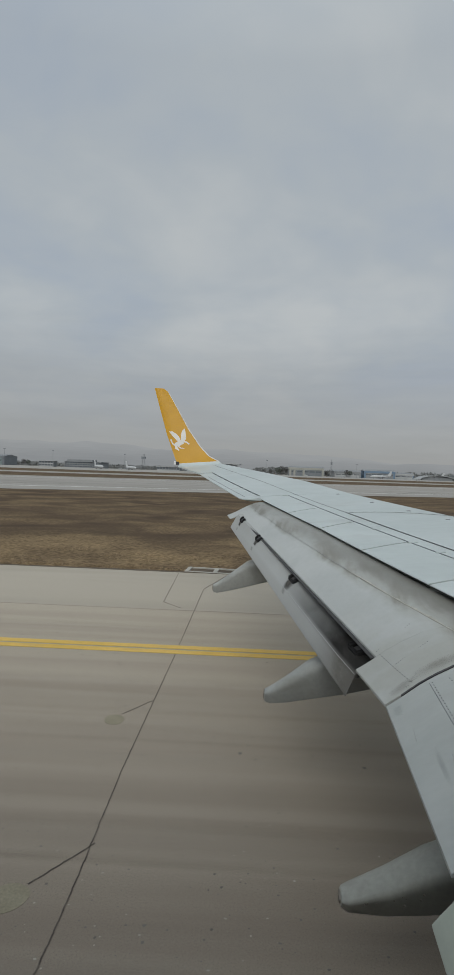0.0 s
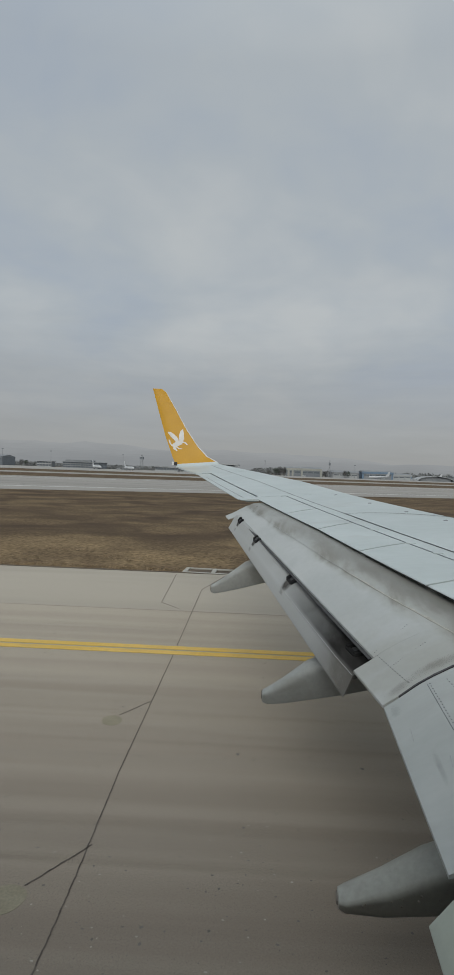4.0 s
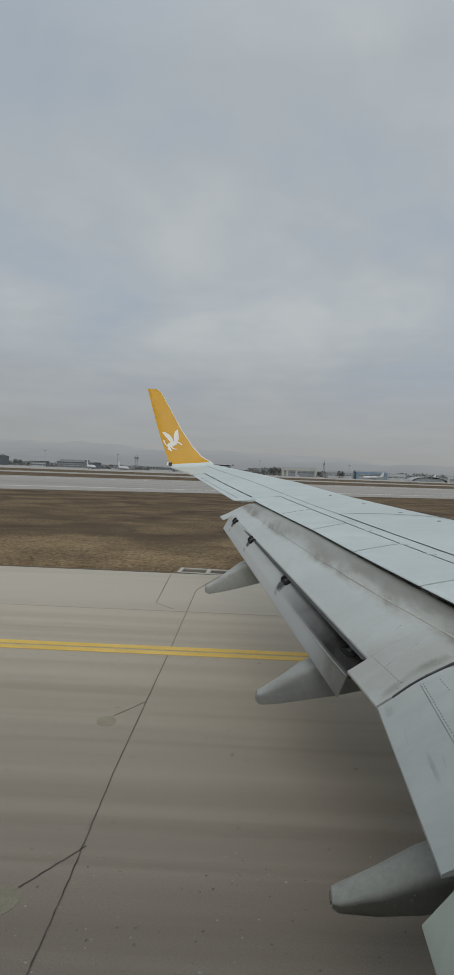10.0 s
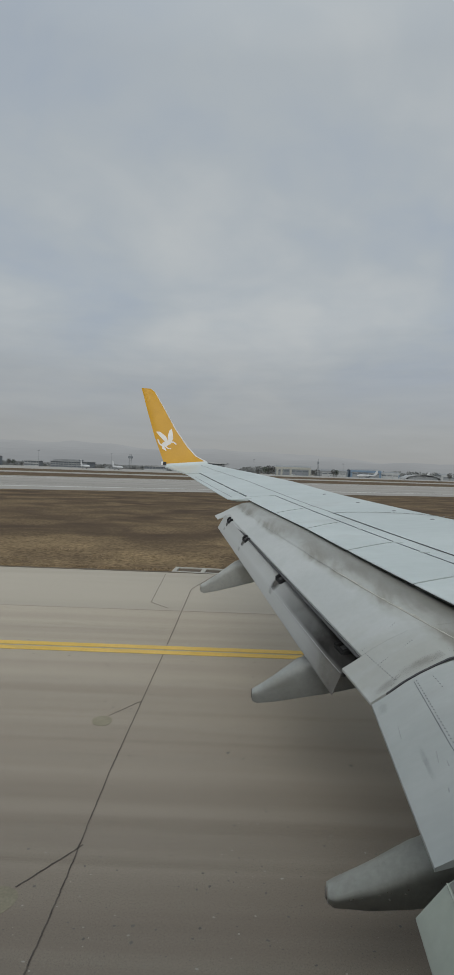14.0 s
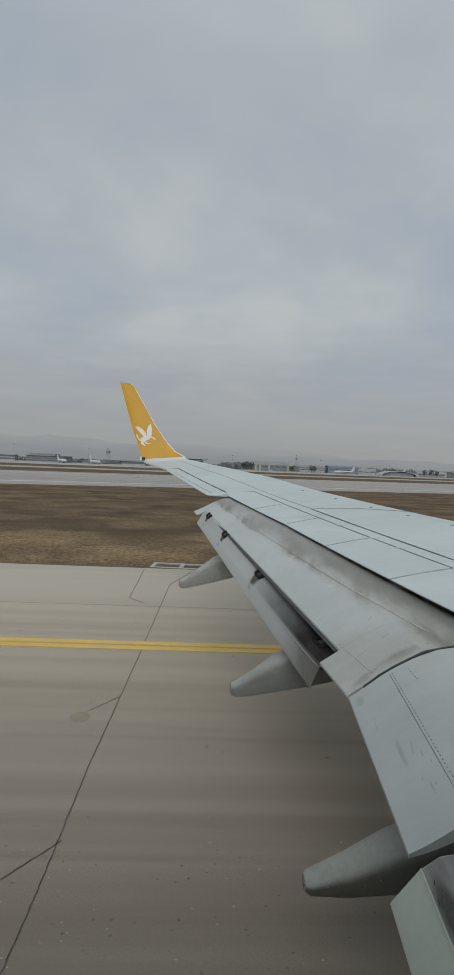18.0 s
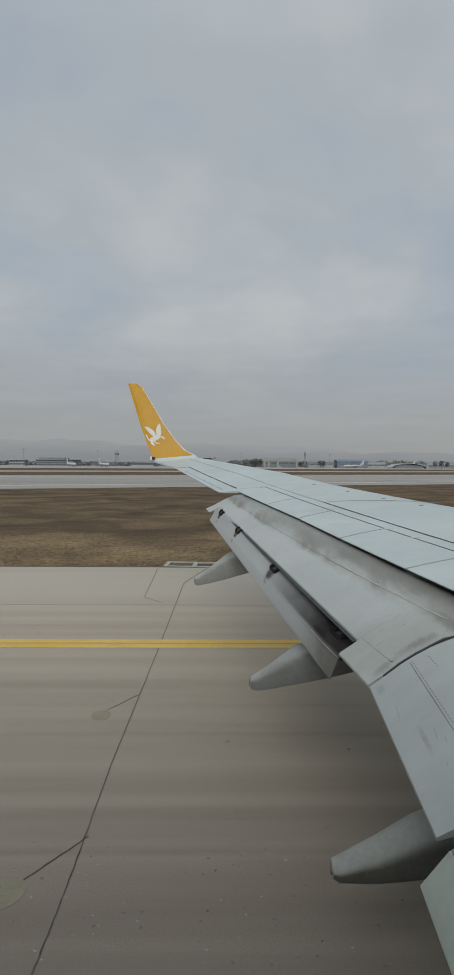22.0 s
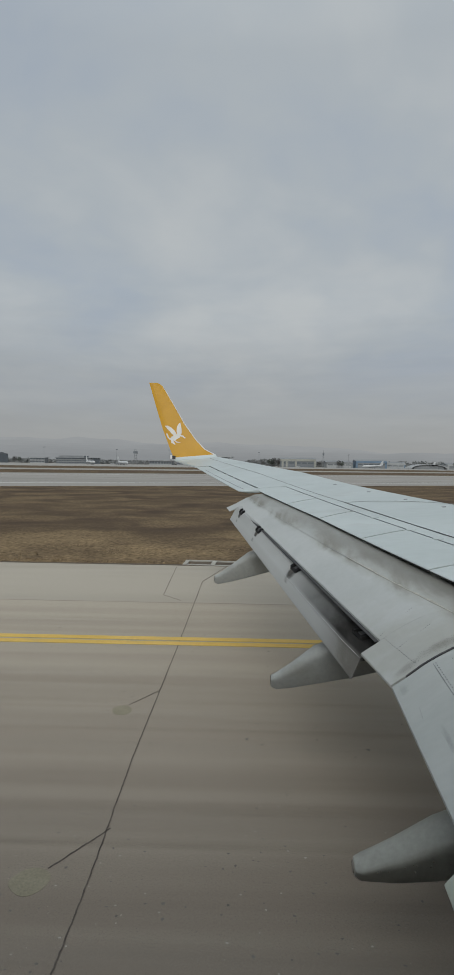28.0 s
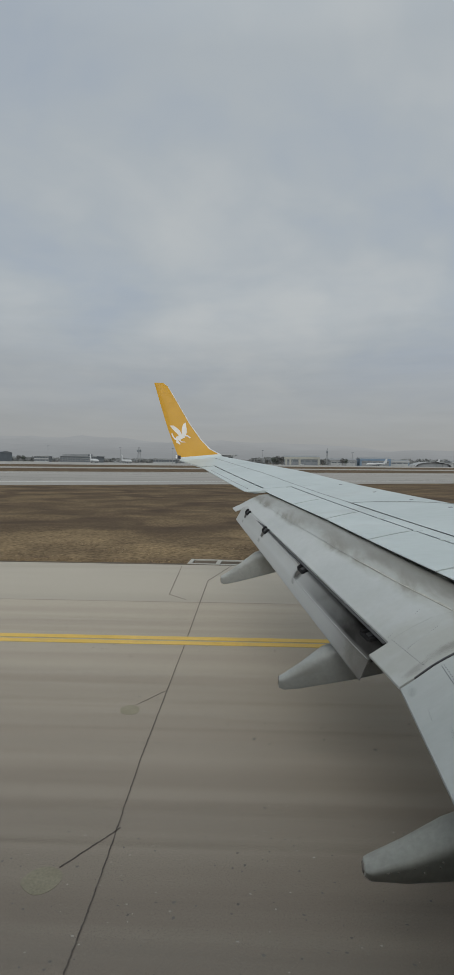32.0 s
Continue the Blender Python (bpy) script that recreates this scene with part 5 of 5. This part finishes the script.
def hangar(x, y, w, d, h, wall, door, fascia, label, bays=6, sign=0.0):
    b = thing("hangar", (x, y, 0), label, "hangar", "airport hangars")
    part("wall", boxed(x - w / 2, x + w / 2, y, y + d, -0.1, h), wall, b)
    part("roof", loft([[Vector((xx, y - 0.6, h)), Vector((xx, y + d + 0.6, h)), Vector((xx, y + d * 0.5, h + 0.07 * d))] for xx in (x - w / 2 - 0.6, x + w / 2 + 0.6)]), M_CLAD_GREY, b, "low pitched grey roof")
    part("fascia", boxed(x - w / 2, x + w / 2, y - 0.9, y - 0.05, h * 0.76, h + 0.4), fascia, b)
    for k in range(bays):
        x0 = x - w * 0.44 + w * 0.88 * k / bays
        leaf = part("door", boxed(x0 + 0.15, x0 + w * 0.88 / bays - 0.15, y - 0.45, y - 0.05, 0, h * 0.74), door, b, "tall sliding hangar door leaf")
        part("pane", boxed(x0 + 0.8, x0 + w * 0.88 / bays - 0.8, y - 0.5, y - 0.46, h * 0.45, h * 0.62), M_GLASS_FAR, leaf)
    if sign:
        part("sign", boxed(x - sign / 2, x + sign / 2, y - 1.05, y - 0.92, h * 0.83, h * 0.95), M_WHITE, b, "pale plain sign bar")
    return b


def block(name, x, y, w, d, h, wall, label, storeys=3, bays=12, roof=M_CLAD_WHITE, category="building"):
    b = thing(name, (x, y, 0), label, category, "airport buildings")
    part("wall", boxed(x - w / 2, x + w / 2, y, y + d, -0.1, h), wall, b)
    part("roof", boxed(x - w / 2 - 1.5, x + w / 2 + 1.5, y - 1.5, y + d + 1.5, h, h + 0.9), roof, b, "flat overhanging roof")
    s = h / storeys
    for j in range(storeys):
        part("spandrel", boxed(x - w / 2, x + w / 2, y - 0.25, y - 0.02, j * s, j * s + s * 0.3), M_CLAD_WHITE if roof is M_CLAD_WHITE else M_CLAD_GREY, b)
        for k in range(bays):
            x0 = x - w / 2 + w * (k + 0.1) / bays
            part("window", boxed(x0, x0 + w * 0.8 / bays, y - 0.12, y - 0.02, j * s + s * 0.36, j * s + s * 0.9), M_GLASS_FAR, b)
    return b


# seen ahead and abeam
t1 = block("terminal_building", -336, FAR, 62, 40, 9.5, M_CLAD_DARK, "long dark grey terminal with stacked window bands", 3, 14, M_CLAD_GREY)
part("upper_storey", boxed(-366, -322, FAR + 8, FAR + 30, 10.4, 13.5), M_CLAD_GREY, t1)
block("office_building", -204, FAR + 60, 40, 20, 6.5, M_CLAD_GREY, "low grey operations building with a white roof", 1, 8)
block("canopy_building", -404, FAR + 10, 26, 14, 9.0, M_CLAD_GREY, "low pale canopy building beside the apron", 2, 5)
t3 = block("terminal_building", -122, FAR, 82, 40, 14, M_CLAD_DARK, "modern terminal with glass front and white roof", 3, 16)
part("roof_slab", loft([[Vector((x, y, 16.5 + (x + 165) * -0.03)), Vector((x, y, 18.2 + (x + 165) * -0.03))] + [Vector((x, y + 46, 18.2 + (x + 165) * -0.03)), Vector((x, y + 46, 16.5 + (x + 165) * -0.03))] for x, y in ((-165, FAR - 5), (-74, FAR - 5))]), M_CLAD_WHITE, t3, "white sloping roof slab")
for x in (-152, -114):
    part("column", boxed(x, x + 5, FAR - 3, FAR - 0.5, 0, 16.8), M_CLAD_WHITE, t3, "broad white column")
for k in range(4):
    part("balcony", boxed(-112, -72, FAR - 2.6, FAR - 0.3, 2 + 3.2 * k, 2.9 + 3.2 * k), M_CLAD_WHITE, t3, "white balcony band")
cream = hangar(32, FAR, 56, 40, 12.5, M_CLAD_DARK, M_CLAD_DARK, M_CREAM, "cream hangar with a broad plain fascia over open bays", 5)
for x in (6, 12.5, 27, 57):
    part("pier", boxed(x, x + 3.2, FAR - 0.95, FAR - 0.52, 0, 9.4), M_CREAM, cream, "broad cream pier")
hangar(100, FAR + 30, 44, 40, 9, M_CLAD_GREY, M_CLAD_WHITE, M_CLAD_GREY, "small grey hangar with pale doors", 4)
hangar(153, FAR + 40, 50, 40, 11.5, M_CLAD_BLUE, M_CLAD_GREY, M_CLAD_BLUE, "blue metal hangar with grey doors", 5)
hangar(194, FAR + 50, 32, 30, 8.5, M_CLAD_BLUE, M_CLAD_WHITE, M_CLAD_WHITE, "blue and white maintenance hangar", 3)
hangar(305, FAR + 60, 50, 40, 8.0, M_CLAD_WHITE, M_CLAD_GREY, M_CLAD_WHITE, "low white hangar with grey doors", 4)
hangar(372, FAR + 60, 54, 40, 8.0, M_CREAM, M_CLAD_GREY, M_CREAM, "low cream hangar with grey doors", 4)
vault = thing("vaulted_hangar", (235, FAR, 0), "white barrel-vaulted hangar with an open front", "hangar", "airport hangars")
arc = [Vector((235 + 28 * math.cos(a), 0, 8.0 * math.sin(a))) for a in [math.pi * k / 16 for k in range(17)]]
inner_arc = [Vector((235 + 26.8 * math.cos(a), 0, 7.3 * math.sin(a))) for a in [math.pi * k / 16 for k in range(17)]]
smooth(part("vault", loft([[p + Vector((0, y, 0)) for p in arc + inner_arc[::-1]] for y in (FAR, FAR + 45)]), M_CLAD_WHITE, vault))
part("back_wall", boxed(210, 260, FAR + 40, FAR + 41, 0, 5.5), M_CLAD_GREY, vault)
for k in range(5):
    part("door", boxed(212 + 9.3 * k, 220.8 + 9.3 * k, FAR + 3, FAR + 3.4, 0, 5.4), M_CLAD_GREY, vault)
# hangar row passed earlier, further aft
hangar(-505, FAR, 62, 45, 15, M_CLAD_DARK, M_CLAD_GREEN, M_CLAD_DARK, "dark blue hangar with grey-green doors and a pale sign bar", 6, 10)
hangar(-610, FAR, 66, 45, 14, M_CLAD_WHITE, M_CLAD_GREEN, M_CLAD_WHITE, "white-fronted hangar with grey-green doors and a sign bar", 6, 26)
hangar(-705, FAR, 66, 45, 15, M_CLAD_DARK, M_CLAD_GREEN, M_CLAD_WHITE, "dark hangar with white fascia and two sign bars", 6, 30)
hangar(-800, FAR + 20, 66, 45, 14, M_CLAD_GREEN, M_CLAD_GREEN, M_CLAD_WHITE, "long grey-green hangar with a white fascia", 7)


def mast(x, y, h, label="tall thin floodlight mast"):
    m = thing("floodlight_mast", (x, y, 0), label, "mast", "floodlight masts")
    part("pole", tube((x, y, -0.1), (x, y, h), 0.35, 0.18, 6), M_CLAD_GREY, m)
    part("lamp_head", boxed(x - 1.6, x + 1.6, y - 0.4, y + 0.4, h, h + 0.9), M_CLAD_DARK, m)


for x, h in ((-470, 27), (-385, 26), (-262, 24), (-175, 24), (-30, 22), (110, 20), (330, 20)):
    mast(x, FAR - 6, h)


def lattice(x, y, h, w, label):
    m = thing("lattice_tower", (x, y, 0), label, "tower")
    for sx in (-1, 1):
        for sy in (-1, 1):
            part("leg", tube((x + sx * w, y + sy * w, -0.1), (x + sx * w * 0.4, y + sy * w * 0.4, h), 0.25, 0.18, 5), M_CLAD_GREY, m)
    for k in range(5):
        z, s = h * (k + 1) / 5, w * (1 - 0.12 * (k + 1))
        part("platform", boxed(x - s, x + s, y - s, y + s, z - 0.25, z + 0.15), M_CLAD_GREY, m)
    part("cabin", boxed(x - w * 1.1, x + w * 1.1, y - w * 1.1, y + w * 1.1, h * 0.72, h * 0.86), M_CLAD_DARK, m)


lattice(-229, FAR - 12, 25, 2.6, "grey lattice observation tower with a cabin")
lattice(72, FAR + 5, 27, 1.2, "slim grey lattice radio tower")


def parked_jet(x, y, turn, label):
    j = thing("parked_airliner", (0, 0, 0), label, "aircraft", "parked airliners")
    rings = []
    for px, r, dz in ((-18, 0.25, 1.2), (-15, 1.0, 0.7), (-10, 1.8, 0.1), (12, 1.9, 0), (16, 1.5, -0.1), (18.5, 0.4, -0.5)):
        rings.append([Vector((px, r * math.cos(k * math.tau / 14), 3.4 + dz + r * math.sin(k * math.tau / 14))) for k in range(14)])
    smooth(part("fuselage", loft(rings), M_JET, j))
    part("tail_fin", loft([[Vector((-17.8, s, 5.2)), Vector((-11.5, s, 5.2)), Vector((-16.3, s, 12)), Vector((-18.9, s, 12))] for s in (-0.18, 0.18)]), M_JET, j)
    for s in (-1, 1):
        part("wing", loft([[Vector((3, s * 1.6, z)), Vector((-4, s * 1.6, z)), Vector((-7.5, s * 16.5, z + 1.5)), Vector((-6, s * 16.5, z + 1.5))] for z in (2.5, 2.85)]), M_CLAD_GREY, j)
        part("tailplane", loft([[Vector((-14, s * 0.6, z)), Vector((-17, s * 0.6, z)), Vector((-19, s * 6.5, z + 0.6)), Vector((-17.8, s * 6.5, z + 0.6))] for z in (4.6, 4.8)]), M_CLAD_GREY, j)
        smooth(part("engine", tube((0.5, s * 5, 1.7), (4.6, s * 5, 1.7), 0.75, 1.05, 14), M_CLAD_GREY, j))
        part("main_wheel", tube((-1.5, s * 2.8 - 0.5, 0.55), (-1.5, s * 2.8 + 0.5, 0.55), 0.57, 0.57, 14), M_TYRE, j)
        part("gear_leg", tube((-1.5, s * 2.8, 0.5), (-1.5, s * 2.6, 2.6), 0.14, 0.16, 6), M_CLAD_GREY, j)
    part("nose_wheel", tube((13, -0.3, 0.4), (13, 0.3, 0.4), 0.4, 0.4, 12), M_TYRE, j)
    part("nose_leg", tube((13, 0, 0.4), (13, 0, 2.0), 0.1, 0.12, 6), M_CLAD_GREY, j)
    j.matrix_basis = pose(x, y, -0.02, 0, 0, turn)
    return j


parked_jet(-254, FAR - 150, -52, "white parked airliner with a plain tail fin")
parked_jet(-209, FAR - 150, -52, "white parked airliner beside the lattice tower")
parked_jet(236, FAR + 30, 196, "small white airliner parked before the vaulted hangar")
parked_jet(150, FAR + 8, 201, "white airliner parked before the blue hangar")


def van(x, y, c, label):
    v = thing("service_van", (x, y, 0), label, "vehicle", "apron vehicles")
    part("body", loft([[Vector((x - 2.6, yy, 0.4)), Vector((x + 2.6, yy, 0.4)), Vector((x + 2.5, yy, 1.3)), Vector((x + 1.6, yy, 2.3)), Vector((x - 2.6, yy, 2.3))] for yy in (y - 0.95, y + 0.95)]), c, v)
    for dx in (-1.7, 1.7):
        for dy in (-0.9, 0.75):
            part("wheel", tube((x + dx, y + dy, 0.36), (x + dx, y + dy + 0.2, 0.36), 0.37, 0.37, 10), M_TYRE, v)
    part("windscreen", boxed(x + 0.4, x + 1.5, y - 0.97, y - 0.955, 1.35, 2.1), M_GLASS_FAR, v)


for x, c, l in ((-252, M_CLAD_WHITE, "white apron van near the parked jets"), (-244, M_CLAD_GREY, "grey apron van near the parked jets"), (-236, M_CLAD_DARK, "dark apron van near the parked jets"),
                (30, M_CLAD_WHITE, "white van before the cream hangar"), (84, M_CLAD_WHITE, "white van beside the radio tower"), (190, M_CLAD_WHITE, "white van before the blue hangars")):
    van(x, FAR - 60, c, l)


# ---------------------------------------------------------------- trees and far ground
def tree(x, y, h, material, label, seed):
    r = random.Random(seed)
    t = thing("tree", (x, y, 0), label, "tree", "trees between the hangars")
    trunk = tube((x, y, -0.1), (x, y, h * 0.5), h * 0.03, h * 0.018, 6)
    for _ in range(7):
        a, z = r.uniform(0, math.tau), r.uniform(0.3, 0.5) * h
        tube((x, y, z), (x + math.cos(a) * h * 0.25, y + math.sin(a) * h * 0.25, z + h * r.uniform(0.2, 0.4)), h * 0.012, h * 0.004, 4, bm=trunk)
    part("trunk", trunk, M_BARK, t)
    bm = bmesh.new()
    for _ in range(340):
        a, b, q = r.uniform(0, math.tau), r.uniform(-1, 1), r.random() ** 0.4
        c = Vector((x + math.cos(a) * math.sqrt(1 - b * b) * q * h * 0.34, y + math.sin(a) * math.sqrt(1 - b * b) * q * h * 0.34, h * 0.64 + b * q * h * 0.36))
        s = h * r.uniform(0.03, 0.075)
        v = [bm.verts.new(c + Vector((r.uniform(-1, 1), r.uniform(-1, 1), r.uniform(-1, 1))) * s) for _ in range(4)]
        for f in ((0, 1, 2), (0, 2, 3), (0, 3, 1), (1, 3, 2)):
            bm.faces.new([v[i] for i in f])
    part("crown", bm, material, t)


for i, (x, h) in enumerate(((-13, 13), (-6, 15), (1, 14), (-9, 12), (66, 10), (280, 12), (290, 13), (299, 11), (98, 12), (103, 11), (-24, 9), (-448, 12), (-440, 11), (-555, 13), (-562, 12), (-140, 10), (-150, 11), (345, 11))):
    tree(x, FAR + 18, h, M_TWIG if i % 3 else M_EVERGREEN, "bare grey winter tree beside the hangars" if i % 3 else "dark evergreen tree beside the hangars", i)

verts, faces = [], []
rng = random.Random(11)
for i in range(30000):
    x = rng.uniform(-950, 900)
    y = FAR + rng.uniform(110, 190)
    top = 8 + 6 * (0.5 + 0.5 * noise.noise(Vector((x * 0.012, 0, 1)))) + 4 * noise.noise(Vector((x * 0.06, 2, 1)))
    top *= 0.6 if x < -60 else 0.95
    z, s = rng.uniform(0, 1) ** 0.7 * max(2.0, top), rng.uniform(1.2, 2.8)
    n = len(verts)
    verts += [(x + rng.uniform(-s, s), y + rng.uniform(-s, s), max(-0.05, z + rng.uniform(-s, s))) for _ in range(4)]
    faces += [(n, n + 1, n + 2), (n, n + 2, n + 3), (n, n + 3, n + 1), (n + 1, n + 3, n + 2)]
mesh_stuff("woodland", verts, faces, M_WOOD, "low grey belt of bare winter woodland beyond the buildings", "woods")


def ridge(name, y, base, rough, seed, colour, label):
    vs, fs = [], []
    for k in range(161):
        x = -4400 + 8800 * k / 160
        p = x / 1000
        h = base * (1.0 - 0.2 * p) + rough * (1.3 * noise.noise(Vector((p * 1.1, seed, 0))) + 0.8 * noise.noise(Vector((p * 3.1, seed, 4))) + 0.25 * noise.noise(Vector((p * 9, seed, 8))))
        vs += [(x, y, -1.0), (x, y, max(4.0, h)), (x, y + 300, -1.0)]
        if k:
            n = 3 * k
            fs += [(n - 3, n, n + 1, n - 2), (n - 2, n + 1, n + 2, n - 1)]
    me = bpy.data.meshes.new(name)
    me.from_pydata(vs, [], fs)
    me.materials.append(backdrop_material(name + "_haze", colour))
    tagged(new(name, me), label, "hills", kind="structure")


# Haze is painted as glow: each nearer ridge emits a darker grey.
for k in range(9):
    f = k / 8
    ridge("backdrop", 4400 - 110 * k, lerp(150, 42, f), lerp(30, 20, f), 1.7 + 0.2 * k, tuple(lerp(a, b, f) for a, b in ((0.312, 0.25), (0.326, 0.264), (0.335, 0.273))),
          "faint blue-grey hills in haze" if k < 6 else "low grey wooded ridge in haze")
